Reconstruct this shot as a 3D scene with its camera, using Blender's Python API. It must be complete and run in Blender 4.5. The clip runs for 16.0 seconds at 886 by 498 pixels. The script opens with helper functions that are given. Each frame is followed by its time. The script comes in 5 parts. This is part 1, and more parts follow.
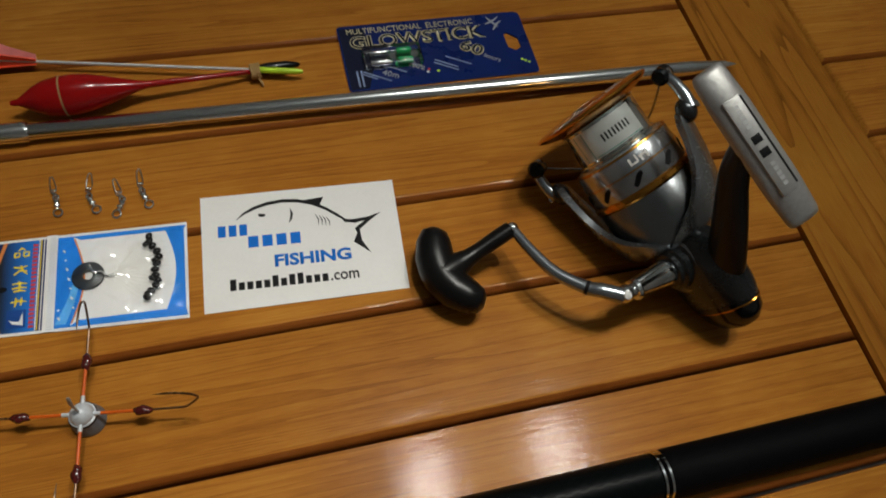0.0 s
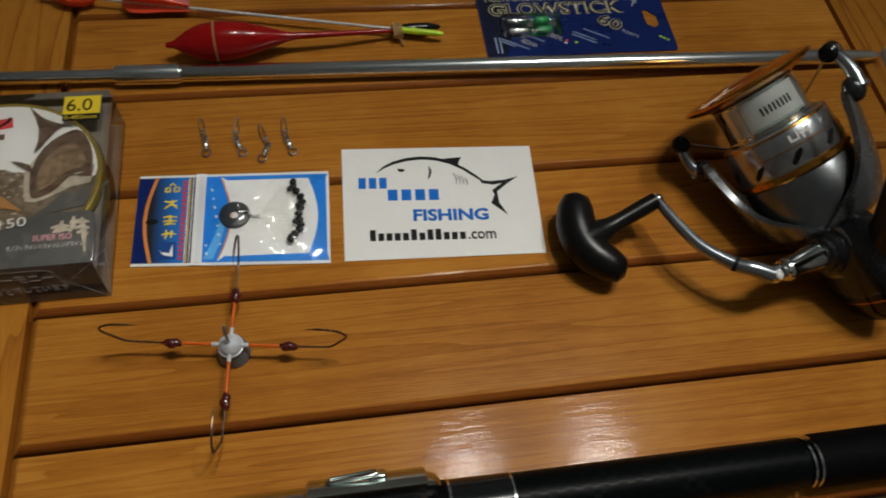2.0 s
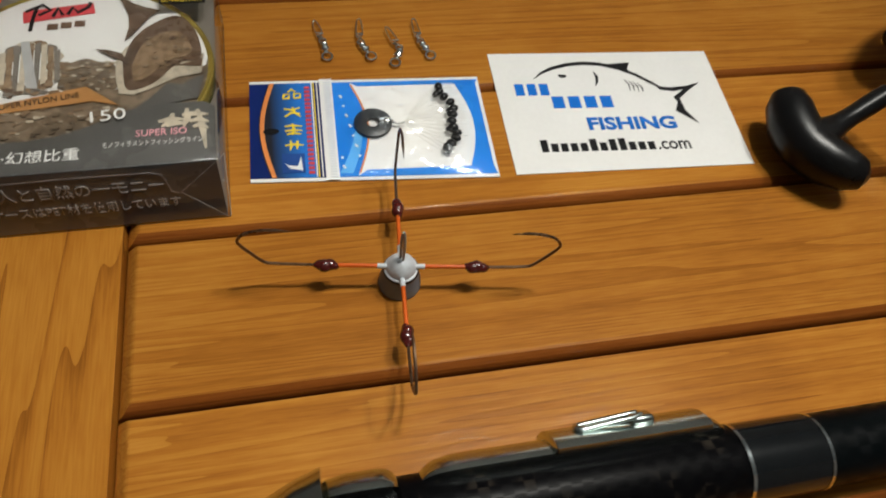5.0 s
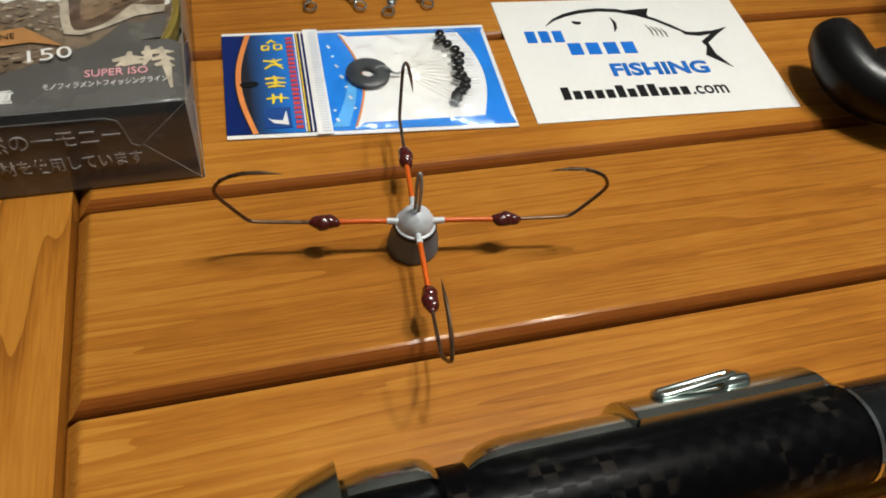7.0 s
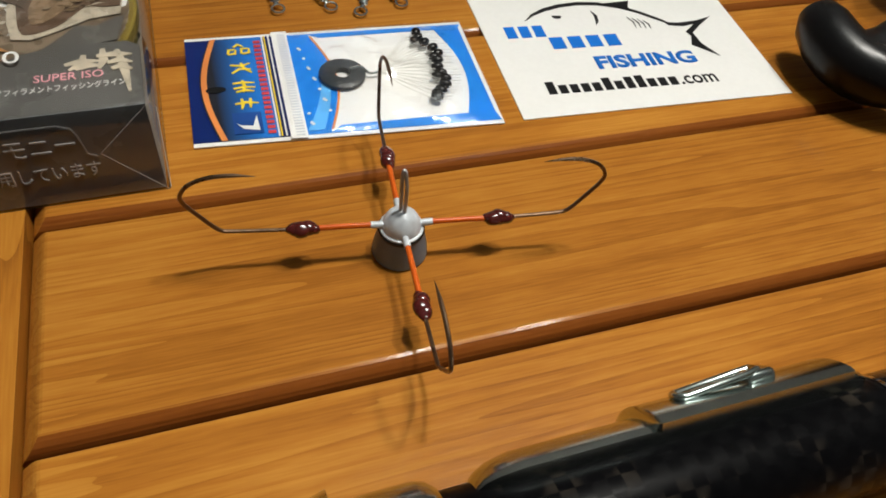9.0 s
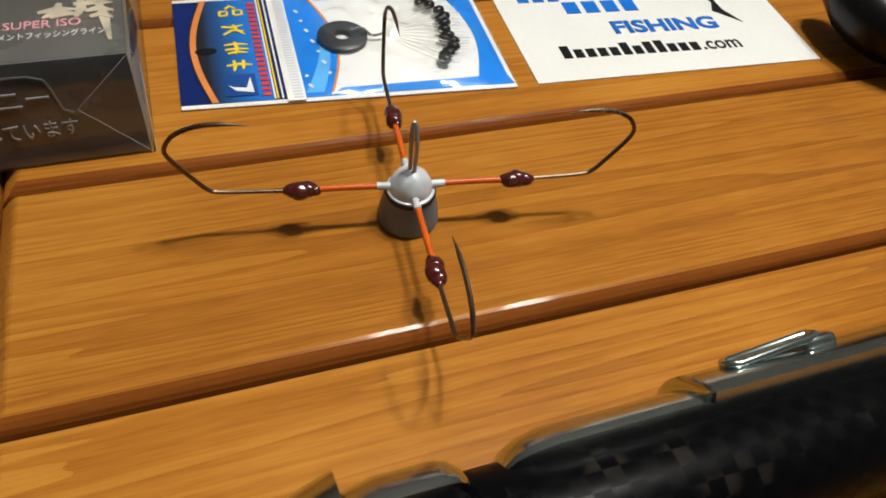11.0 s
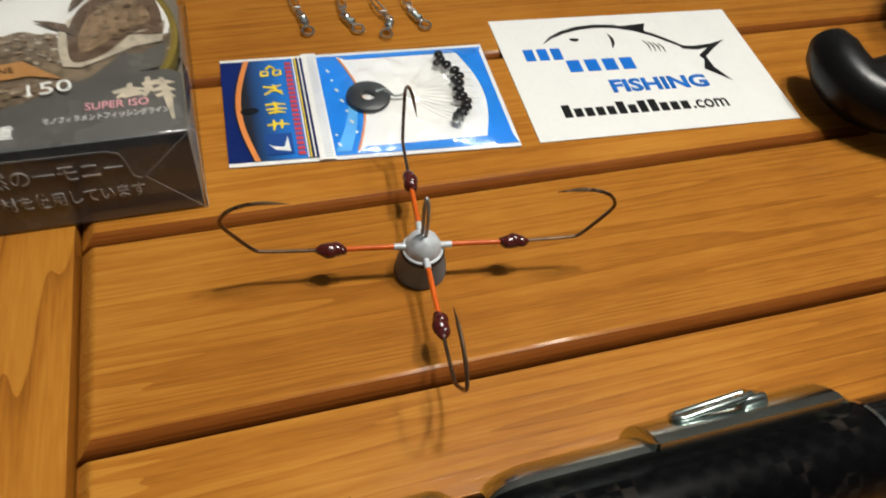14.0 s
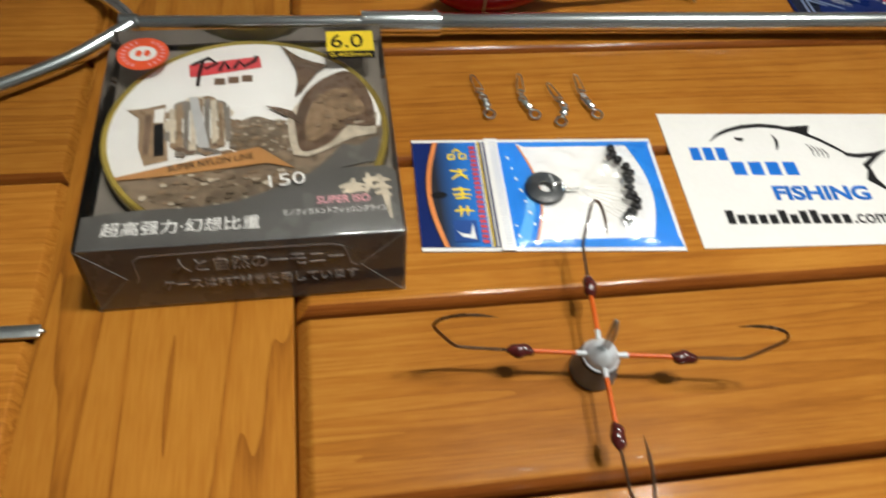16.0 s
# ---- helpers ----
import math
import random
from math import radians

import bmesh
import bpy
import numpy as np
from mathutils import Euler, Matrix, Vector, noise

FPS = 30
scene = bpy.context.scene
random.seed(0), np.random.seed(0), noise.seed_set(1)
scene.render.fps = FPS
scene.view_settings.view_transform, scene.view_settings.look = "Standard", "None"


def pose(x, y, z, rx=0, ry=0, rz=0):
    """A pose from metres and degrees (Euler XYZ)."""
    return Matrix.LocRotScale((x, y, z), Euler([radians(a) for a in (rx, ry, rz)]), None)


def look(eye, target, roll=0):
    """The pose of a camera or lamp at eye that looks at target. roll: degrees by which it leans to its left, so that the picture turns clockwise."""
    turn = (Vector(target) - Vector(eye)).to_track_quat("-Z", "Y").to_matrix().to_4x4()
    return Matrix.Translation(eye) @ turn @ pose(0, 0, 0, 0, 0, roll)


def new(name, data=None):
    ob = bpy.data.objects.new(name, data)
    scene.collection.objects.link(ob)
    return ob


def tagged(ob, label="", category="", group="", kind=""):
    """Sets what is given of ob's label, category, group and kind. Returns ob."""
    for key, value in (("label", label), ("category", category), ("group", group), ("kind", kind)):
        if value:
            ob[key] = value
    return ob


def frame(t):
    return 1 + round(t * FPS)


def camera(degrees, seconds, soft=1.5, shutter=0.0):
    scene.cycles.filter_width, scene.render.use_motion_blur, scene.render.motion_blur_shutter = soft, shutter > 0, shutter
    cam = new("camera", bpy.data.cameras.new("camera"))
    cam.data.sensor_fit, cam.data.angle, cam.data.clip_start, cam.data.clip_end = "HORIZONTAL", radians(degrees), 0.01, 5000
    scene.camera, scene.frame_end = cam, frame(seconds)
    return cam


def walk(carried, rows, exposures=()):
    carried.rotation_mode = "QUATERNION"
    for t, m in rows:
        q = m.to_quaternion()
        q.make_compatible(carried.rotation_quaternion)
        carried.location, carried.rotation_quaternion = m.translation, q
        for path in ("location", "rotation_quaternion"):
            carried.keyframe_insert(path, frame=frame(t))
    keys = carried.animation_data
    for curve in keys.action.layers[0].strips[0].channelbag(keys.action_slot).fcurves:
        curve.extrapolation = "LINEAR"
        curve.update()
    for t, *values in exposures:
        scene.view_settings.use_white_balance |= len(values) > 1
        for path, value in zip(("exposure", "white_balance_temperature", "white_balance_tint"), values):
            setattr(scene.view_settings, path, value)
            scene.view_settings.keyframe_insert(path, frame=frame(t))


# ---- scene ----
cam = camera(64.7, 16.0, soft=1.8, shutter=0.5)
# eye and aim in centimetres
PATH = [
    (0, (4.86, -14.758, 32.065), (5.259, -13.871, 30.317), 12.6),
    (0.5, (4.09, -14.667, 32.091), (4.491, -13.739, 30.365), 12.0),
    (1, (2.656, -14.827, 31.551), (3.019, -13.893, 29.82), 11.2),
    (1.5, (1.6, -15.178, 30.64), (1.923, -14.269, 28.889), 10.7),
    (2, (0.047, -15.619, 30.406), (0.324, -14.701, 28.65), 10.5),
    (2.5, (-1.385, -15.407, 30.041), (-1.129, -14.445, 28.307), 9.6),
    (3, (-2.946, -15.721, 29.809), (-2.666, -14.689, 28.119), 8.9),
    (3.5, (-4.878, -16.683, 28.091), (-4.546, -15.676, 26.395), 11.4),
    (4, (-7.163, -16.091, 25.7), (-6.828, -15.091, 24.001), 10.8),
    (4.5, (-7.67, -15.475, 23.104), (-7.315, -14.466, 21.414), 12.1),
    (5, (-7.924, -15.703, 20.744), (-7.561, -14.676, 19.067), 11.0),
    (5.2, (-8.141, -15.325, 20.108), (-7.789, -14.327, 18.412), 11.1),
    (7.3, (-8.944, -15.393, 15.553), (-8.488, -14.285, 13.951), 10.2),
    (7.5, (-9.075, -15.412, 15.396), (-8.626, -14.305, 13.793), 9.7),
    (8, (-9.128, -15.251, 14.978), (-8.645, -14.122, 13.399), 10.3),
    (8.5, (-8.836, -15.182, 14.63), (-8.345, -14.043, 13.06), 9.6),
    (9, (-8.803, -14.892, 14.494), (-8.287, -13.758, 12.93), 9.6),
    (9.5, (-8.936, -14.936, 13.587), (-8.413, -13.777, 12.043), 9.7),
    (11.8, (-9.028, -13.93, 12.448), (-8.474, -12.782, 10.906), 10.1),
    (12, (-9.417, -13.732, 12.524), (-8.855, -12.606, 10.969), 10.9),
    (12.5, (-9.781, -13.803, 12.847), (-9.226, -12.666, 11.298), 10.6),
    (13, (-9.779, -14.041, 13.358), (-9.243, -12.913, 11.796), 10.0),
    (13.5, (-9.464, -14.604, 14.058), (-8.936, -13.481, 12.49), 10.0),
    (14, (-9.043, -14.915, 15.939), (-8.575, -13.79, 14.353), 9.2),
    (14.5, (-9.225, -14.947, 17.951), (-8.824, -13.837, 16.336), 7.6),
    (15, (-9.483, -14.417, 18.594), (-9.117, -13.327, 16.958), 8.3),
    (15.5, (-10.762, -13.915, 19.125), (-10.42, -12.833, 17.479), 9.4),
    (16, (-12.424, -12.566, 19.38), (-12.152, -11.45, 17.743), 8.0),
]
EXPOSURES = [(0, -0.72), (1.5, -0.88), (3, -0.78), (4, -0.42), (5, -0.25), (7.3, -0.05), (9, -0.04), (12, 0.04), (14, 0.0), (15, -0.06), (16, 0.10)]
walk(cam, [(t, look(Vector(e) * 0.01, Vector(a) * 0.01, roll)) for t, e, a, roll in PATH], EXPOSURES)

# ---- light ----
scene.view_settings.exposure = 0.0
world = bpy.data.worlds.new("world")
scene.world = world
world.use_nodes = True
world.node_tree.nodes["Background"].inputs[0].default_value = (1.0, 0.86, 0.7, 1)
world.node_tree.nodes["Background"].inputs[1].default_value = 0.02


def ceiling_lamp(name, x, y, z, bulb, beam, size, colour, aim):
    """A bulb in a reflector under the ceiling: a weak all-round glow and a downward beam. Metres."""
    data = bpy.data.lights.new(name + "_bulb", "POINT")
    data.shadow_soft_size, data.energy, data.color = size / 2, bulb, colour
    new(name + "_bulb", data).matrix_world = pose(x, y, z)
    data = bpy.data.lights.new(name + "_beam", "SPOT")
    data.shadow_soft_size, data.energy, data.color = size / 2, beam, colour
    data.spot_size, data.spot_blend = radians(21), 1.0
    new(name + "_beam", data).matrix_world = look((x, y, z), aim)


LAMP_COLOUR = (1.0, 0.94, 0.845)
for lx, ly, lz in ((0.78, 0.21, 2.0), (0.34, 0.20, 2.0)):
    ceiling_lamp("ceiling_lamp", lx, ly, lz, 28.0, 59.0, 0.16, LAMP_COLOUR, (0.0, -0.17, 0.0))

# ---- helpers of this scene: lengths in centimetres ----
CM = 0.01


def mesh_of(name, bm, smooth=True):
    bmesh.ops.recalc_face_normals(bm, faces=bm.faces)
    bmesh.ops.scale(bm, vec=(CM, CM, CM), verts=bm.verts)
    me = bpy.data.meshes.new(name)
    bm.to_mesh(me)
    bm.free()
    if smooth:
        me.polygons.foreach_set("use_smooth", [True] * len(me.polygons))
        me.set_sharp_from_angle(angle=radians(38))
    return me


def part(name, bm, material, parent, label="", smooth=True):
    me = mesh_of(name, bm, smooth)
    me.materials.append(material)
    ob = new(name, me)
    ob.parent = parent
    if material.name.startswith("clear"):
        ob.visible_shadow = False
    return tagged(ob, label)


def thing(name, label, category, m=None, group="", kind=""):
    ob = new(name)
    ob.empty_display_size = 0.01
    if m is not None:
        ob.matrix_world = m
    return tagged(ob, label, category, group, kind)


def at(x, y, z=0.0, rx=0, ry=0, rz=0):
    return pose(x * CM, y * CM, z * CM, rx, ry, rz)


def lathe(profile, n=28, bm=None, m=None, caps=True):
    """Turns (x, radius) pairs round the X axis."""
    bm = bm or bmesh.new()
    rings = []
    for x, r in profile:
        if r < 1e-5:
            rings.append([bm.verts.new((x, 0, 0))])
        else:
            rings.append([bm.verts.new((x, r * math.cos(2 * math.pi * k / n), r * math.sin(2 * math.pi * k / n))) for k in range(n)])
    made = [v for ring in rings for v in ring]
    for a, b in zip(rings, rings[1:]):
        for k in range(n):
            q = [a[k % len(a)], a[(k + 1) % len(a)], b[(k + 1) % len(b)], b[k % len(b)]]
            q = list(dict.fromkeys(q))
            if len(q) > 2:
                bm.faces.new(q)
    for ring in (rings[0], rings[-1]):
        if caps and len(ring) > 2:
            bm.faces.new(ring)
    if m is not None:
        bmesh.ops.transform(bm, matrix=m, verts=made)
    return bm


def tube(points, radius, n=8, bm=None, closed=False):
    """A round bar along points; radius: one, or one for each point."""
    bm = bm or bmesh.new()
    pts = [Vector(p) for p in points]
    radii = radius if isinstance(radius, (list, tuple)) else [radius] * len(pts)
    count = len(pts)
    side, rings = None, []
    for i, p in enumerate(pts):
        if closed:
            ahead = (pts[(i + 1) % count] - pts[i - 1]).normalized()
        else:
            ahead = (pts[min(i + 1, count - 1)] - pts[max(i - 1, 0)]).normalized()
        if side is None:
            side = ahead.orthogonal().normalized()
        side = (side - ahead * side.dot(ahead)).normalized()
        up = ahead.cross(side)
        rings.append([bm.verts.new(p + radii[i] * (math.cos(2 * math.pi * k / n) * side + math.sin(2 * math.pi * k / n) * up)) for k in range(n)])
    pairs = list(zip(rings, rings[1:])) + ([(rings[-1], rings[0])] if closed else [])
    for a, b in pairs:
        for k in range(n):
            bm.faces.new((a[k], a[(k + 1) % n], b[(k + 1) % n], b[k]))
    if not closed:
        bm.faces.new(rings[0])
        bm.faces.new(rings[-1])
    return bm


def smooth_path(points, steps=6):
    """Points on a smooth curve through the given ones."""
    p = [Vector(q) for q in points]
    p = [2 * p[0] - p[1], *p, 2 * p[-1] - p[-2]]
    out = []
    for i in range(1, len(p) - 2):
        for s in range(steps):
            t = s / steps
            a, b, c, d = p[i - 1], p[i], p[i + 1], p[i + 2]
            out.append(0.5 * (2 * b + (c - a) * t + (2 * a - 5 * b + 4 * c - d) * t * t + (3 * b - a - 3 * c + d) * t ** 3))
    return [*out, p[-2]]


def block(x0, x1, y0, y1, z0, z1, bevel=0.0, segments=2, bm=None, m=None):
    bm = bm or bmesh.new()
    made = bmesh.ops.create_cube(bm, size=1, matrix=Matrix.LocRotScale(((x0 + x1) / 2, (y0 + y1) / 2, (z0 + z1) / 2), None, (x1 - x0, y1 - y0, z1 - z0)))["verts"]
    if m is not None:
        bmesh.ops.transform(bm, matrix=m, verts=made)
    if bevel:
        edges = list({e for v in made for e in v.link_edges})
        bmesh.ops.bevel(bm, geom=edges, offset=bevel, segments=segments, affect="EDGES", profile=0.5)
    return bm


def plate(outline, z0, z1, bm=None, m=None):
    """A flat piece with an outline of (x, y) pairs, from z0 to z1."""
    bm = bm or bmesh.new()
    low = [bm.verts.new((x, y, z0)) for x, y in outline]
    top = [bm.verts.new((x, y, z1)) for x, y in outline]
    n = len(outline)
    bm.faces.new(low)
    bm.faces.new(top)
    for k in range(n):
        bm.faces.new((low[k], low[(k + 1) % n], top[(k + 1) % n], top[k]))
    if m is not None:
        bmesh.ops.transform(bm, matrix=m, verts=low + top)
    return bm


def stroke(points, widths, z0, z1, bm=None):
    """A flat brush stroke along (x, y) points with a width at each."""
    p = [Vector(q) for q in points]
    left, right = [], []
    for i, q in enumerate(p):
        d = (p[min(i + 1, len(p) - 1)] - p[max(i - 1, 0)]).normalized()
        nrm = Vector((-d.y, d.x)) * max(widths[i], 0.004) / 2
        left.append(tuple(q + nrm))
        right.append(tuple(q - nrm))
    return plate(left + right[::-1], z0, z1, bm)


def ring_outline(x, y, rx, ry, n=40, a0=0.0, a1=360.0):
    full = abs(a1 - a0) > 359
    return [(x + rx * math.cos(radians(a0 + (a1 - a0) * k / (n if full else n - 1))), y + ry * math.sin(radians(a0 + (a1 - a0) * k / (n if full else n - 1)))) for k in range(n)]


def lettering(body, x, y, w, h, z, rz=0.0, thick=0.012, shear=0.0, bm_m=None, bold=0.0):
    """Words in the built-in font, fitted into w by h centimetres, from the lower left corner."""
    cu = bpy.data.curves.new("words", "FONT")
    cu.body, cu.resolution_u, cu.shear, cu.offset = body, 3, shear, bold
    ob = new("words", cu)
    me = bpy.data.meshes.new_from_object(ob.evaluated_get(bpy.context.evaluated_depsgraph_get()))
    bpy.data.objects.remove(ob)
    bm = bmesh.new()
    bm.from_mesh(me)
    bpy.data.meshes.remove(me)
    bpy.data.curves.remove(cu)
    if not bm.verts:
        return block(x, x + w, y, y + h, z, z + thick)
    xs, ys = [v.co.x for v in bm.verts], [v.co.y for v in bm.verts]
    for v in bm.verts:
        v.co = ((v.co.x - min(xs)) / (max(xs) - min(xs)) * w, (v.co.y - min(ys)) / (max(ys) - min(ys)) * h, 0)
    out = bmesh.ops.extrude_face_region(bm, geom=list(bm.faces))
    bmesh.ops.translate(bm, vec=(0, 0, thick), verts=[g for g in out["geom"] if isinstance(g, bmesh.types.BMVert)])
    m = Matrix.Translation((x, y, z)) @ Matrix.Rotation(radians(rz), 4, "Z")
    bmesh.ops.transform(bm, matrix=(bm_m or Matrix()) @ m, verts=bm.verts)
    return bm


# ---- materials ----
def material(name, colour, rough=0.5, metal=0.0, coat=0.0, bump=0.0, scale=200.0, vary=0.12, alpha=1.0, transmission=0.0, ior=1.5, spec=0.5):
    """A painted, plastic or metal surface with fine relief and slight unevenness of colour and gloss."""
    mat = bpy.data.materials.new(name)
    mat.use_nodes = True
    nt = mat.node_tree
    b = nt.nodes["Principled BSDF"]
    b.inputs["Roughness"].default_value = rough
    b.inputs["Metallic"].default_value = metal
    b.inputs["Coat Weight"].default_value = coat
    b.inputs["Coat Roughness"].default_value = 0.08
    b.inputs["Transmission Weight"].default_value = transmission
    b.inputs["IOR"].default_value = ior
    b.inputs["Specular IOR Level"].default_value = spec
    tc = nt.nodes.new("ShaderNodeTexCoord")
    no = nt.nodes.new("ShaderNodeTexNoise")
    no.inputs["Scale"].default_value, no.inputs["Detail"].default_value = scale, 5
    nt.links.new(tc.outputs["Object"], no.inputs["Vector"])
    big = nt.nodes.new("ShaderNodeTexNoise")
    big.inputs["Scale"].default_value = scale * 0.12
    nt.links.new(tc.outputs["Object"], big.inputs["Vector"])
    mixf = nt.nodes.new("ShaderNodeMath")
    mixf.operation = "ADD"
    nt.links.new(no.outputs["Fac"], mixf.inputs[0])
    nt.links.new(big.outputs["Fac"], mixf.inputs[1])
    mp = nt.nodes.new("ShaderNodeMapRange")
    mp.inputs["From Min"].default_value, mp.inputs["From Max"].default_value = 0.6, 1.4
    mp.inputs["To Min"].default_value, mp.inputs["To Max"].default_value = 1 - vary, 1 + vary
    nt.links.new(mixf.outputs[0], mp.inputs["Value"])
    mul = nt.nodes.new("ShaderNodeVectorMath")
    mul.operation = "SCALE"
    mul.inputs[0].default_value = colour
    nt.links.new(mp.outputs[0], mul.inputs["Scale"])
    nt.links.new(mul.outputs[0], b.inputs["Base Color"])
    rr = nt.nodes.new("ShaderNodeMath")
    rr.operation = "MULTIPLY"
    rr.inputs[1].default_value = rough
    nt.links.new(mp.outputs[0], rr.inputs[0])
    nt.links.new(rr.outputs[0], b.inputs["Roughness"])
    if bump:
        bp = nt.nodes.new("ShaderNodeBump")
        bp.inputs["Strength"].default_value, bp.inputs["Distance"].default_value = bump, 0.0004
        nt.links.new(no.outputs["Fac"], bp.inputs["Height"])
        nt.links.new(bp.outputs[0], b.inputs["Normal"])
    return mat


def varnished_wood(name, along, dark, mid, light, wave=1.0, rough=0.30, lines=1.9, weight=0.27, relief=0.19, spec=0.03, coat=0.14):
    """Varnished wood with growth rings and pores; along: the grain's axis, x or y."""
    mat = bpy.data.materials.new(name)
    mat.use_nodes = True
    nt = mat.node_tree
    N, L = nt.nodes.new, nt.links.new
    b = nt.nodes["Principled BSDF"]
    tc, info = N("ShaderNodeTexCoord"), N("ShaderNodeObjectInfo")
    shift = N("ShaderNodeVectorMath")
    shift.operation = "MULTIPLY_ADD"
    shift.inputs[1].default_value = (3.1, 2.3, 1.7)
    L(info.outputs["Random"], shift.inputs[0])
    L(tc.outputs["Object"], shift.inputs[2])
    mp = N("ShaderNodeMapping")
    mp.inputs["Scale"].default_value = (0.25, 10.0, 10.0) if along == "x" else (7.0, 0.6, 7.0)
    L(shift.outputs[0], mp.inputs["Vector"])
    # slow warp of the growth rings
    warp = N("ShaderNodeTexNoise")
    warp.inputs["Scale"].default_value, warp.inputs["Detail"].default_value = 5.0, 2
    L(mp.outputs[0], warp.inputs["Vector"])
    bands = N("ShaderNodeMath")
    bands.operation = "MULTIPLY"
    bands.inputs[1].default_value = 16.0 * wave
    L(warp.outputs["Fac"], bands.inputs[0])
    saw = N("ShaderNodeMath")
    saw.operation = "FRACT"
    L(bands.outputs[0], saw.inputs[0])
    ringed = N("ShaderNodeMath")
    ringed.operation = "POWER"
    ringed.inputs[1].default_value = lines
    L(saw.outputs[0], ringed.inputs[0])
    # pores: short fine streaks
    mp2 = N("ShaderNodeMapping")
    mp2.inputs["Scale"].default_value = (75.0, 1700.0, 1700.0) if along == "x" else (1700.0, 75.0, 1700.0)
    L(shift.outputs[0], mp2.inputs["Vector"])
    pores = N("ShaderNodeTexNoise")
    pores.inputs["Scale"].default_value, pores.inputs["Detail"].default_value = 1.0, 3
    L(mp2.outputs[0], pores.inputs["Vector"])
    blot = N("ShaderNodeTexNoise")
    blot.inputs["Scale"].default_value, blot.inputs["Detail"].default_value = 14.0, 4
    L(shift.outputs[0], blot.inputs["Vector"])
    ramp = N("ShaderNodeValToRGB")
    ramp.color_ramp.elements[0].color, ramp.color_ramp.elements[0].position = (*light, 1), 0.0
    ramp.color_ramp.elements[1].color, ramp.color_ramp.elements[1].position = (*dark, 1), 1.0
    e = ramp.color_ramp.elements.new(0.45)
    e.color = (*mid, 1)
    add = N("ShaderNodeMath")
    add.operation = "MULTIPLY_ADD"
    add.inputs[1].default_value = weight
    L(ringed.outputs[0], add.inputs[0])
    pm = N("ShaderNodeMapRange")
    pm.inputs["From Min"].default_value, pm.inputs["From Max"].default_value = 0.3, 0.75
    pm.inputs["To Min"].default_value, pm.inputs["To Max"].default_value = 0.16, 0.45
    L(pores.outputs["Fac"], pm.inputs["Value"])
    L(pm.outputs[0], add.inputs[2])
    tone = N("ShaderNodeMath")
    tone.operation = "MULTIPLY_ADD"
    tone.inputs[1].default_value, tone.inputs[2].default_value = 0.75, -0.32
    L(blot.outputs["Fac"], tone.inputs[0])
    total = N("ShaderNodeMath")
    L(add.outputs[0], total.inputs[0])
    L(tone.outputs[0], total.inputs[1])
    L(total.outputs[0], ramp.inputs["Fac"])
    rnd = N("ShaderNodeMapRange")
    rnd.inputs["To Min"].default_value, rnd.inputs["To Max"].default_value = 0.86, 1.12
    L(info.outputs["Random"], rnd.inputs["Value"])
    scl = N("ShaderNodeVectorMath")
    scl.operation = "SCALE"
    L(ramp.outputs[0], scl.inputs[0])
    L(rnd.outputs[0], scl.inputs["Scale"])
    L(scl.outputs[0], b.inputs["Base Color"])
    # uneven varnish over open grain
    lump = N("ShaderNodeTexNoise")
    lump.inputs["Scale"].default_value, lump.inputs["Detail"].default_value = 1.0, 3
    mp3 = N("ShaderNodeMapping")
    mp3.inputs["Scale"].default_value = (70.0, 300.0, 300.0) if along == "x" else (300.0, 70.0, 300.0)
    L(shift.outputs[0], mp3.inputs["Vector"])
    L(mp3.outputs[0], lump.inputs["Vector"])
    hgt = N("ShaderNodeMath")
    hgt.operation = "MULTIPLY_ADD"
    hgt.inputs[1].default_value = 0.35
    L(pores.outputs["Fac"], hgt.inputs[0])
    L(lump.outputs["Fac"], hgt.inputs[2])
    bp = N("ShaderNodeBump")
    bp.inputs["Strength"].default_value, bp.inputs["Distance"].default_value = relief, 0.0005
    L(hgt.outputs[0], bp.inputs["Height"])
    L(bp.outputs[0], b.inputs["Normal"])
    L(bp.outputs[0], b.inputs["Coat Normal"])
    b.inputs["Coat Weight"].default_value, b.inputs["Coat Roughness"].default_value = coat, 0.06
    b.inputs["Roughness"].default_value = rough
    b.inputs["Specular IOR Level"].default_value = spec
    return mat


WOOD_X = varnished_wood("varnished_wood_planks", "x", (0.17, 0.052, 0.0075), (0.415, 0.156, 0.0205), (0.57, 0.262, 0.042))
WOOD_EDGE = varnished_wood("darker_plank_edges", "x", (0.13, 0.034, 0.006), (0.235, 0.068, 0.011), (0.30, 0.098, 0.018))
WOOD_Y = varnished_wood("varnished_wood_stiles", "y", (0.11, 0.032, 0.005), (0.34, 0.128, 0.016), (0.44, 0.195, 0.028), 0.45, lines=5.0, weight=0.42, relief=0.10)
CHROME = material("chrome", (0.80, 0.82, 0.82), 0.09, 1.0, vary=0.05)
DARK_CHROME = material("dark_chrome", (0.50, 0.56, 0.54), 0.17, 1.0, vary=0.08)
POLE_STEEL = material("satin_plated_steel", (0.90, 0.92, 0.92), 0.17, 1.0, vary=0.03)
STEEL = material("brushed_steel", (0.55, 0.58, 0.58), 0.24, 1.0, bump=0.1, scale=600, vary=0.1)
DULL_STEEL = material("cast_alloy", (0.38, 0.38, 0.37), 0.46, 0.7, bump=0.25, scale=500, vary=0.15)
GUNMETAL = material("gunmetal_paint", (0.05, 0.055, 0.06), 0.26, 0.75, coat=0.2, bump=0.05, scale=900)
SPOOL_METAL = material("spool_metal", (0.76, 0.80, 0.78), 0.16, 1.0, vary=0.04)
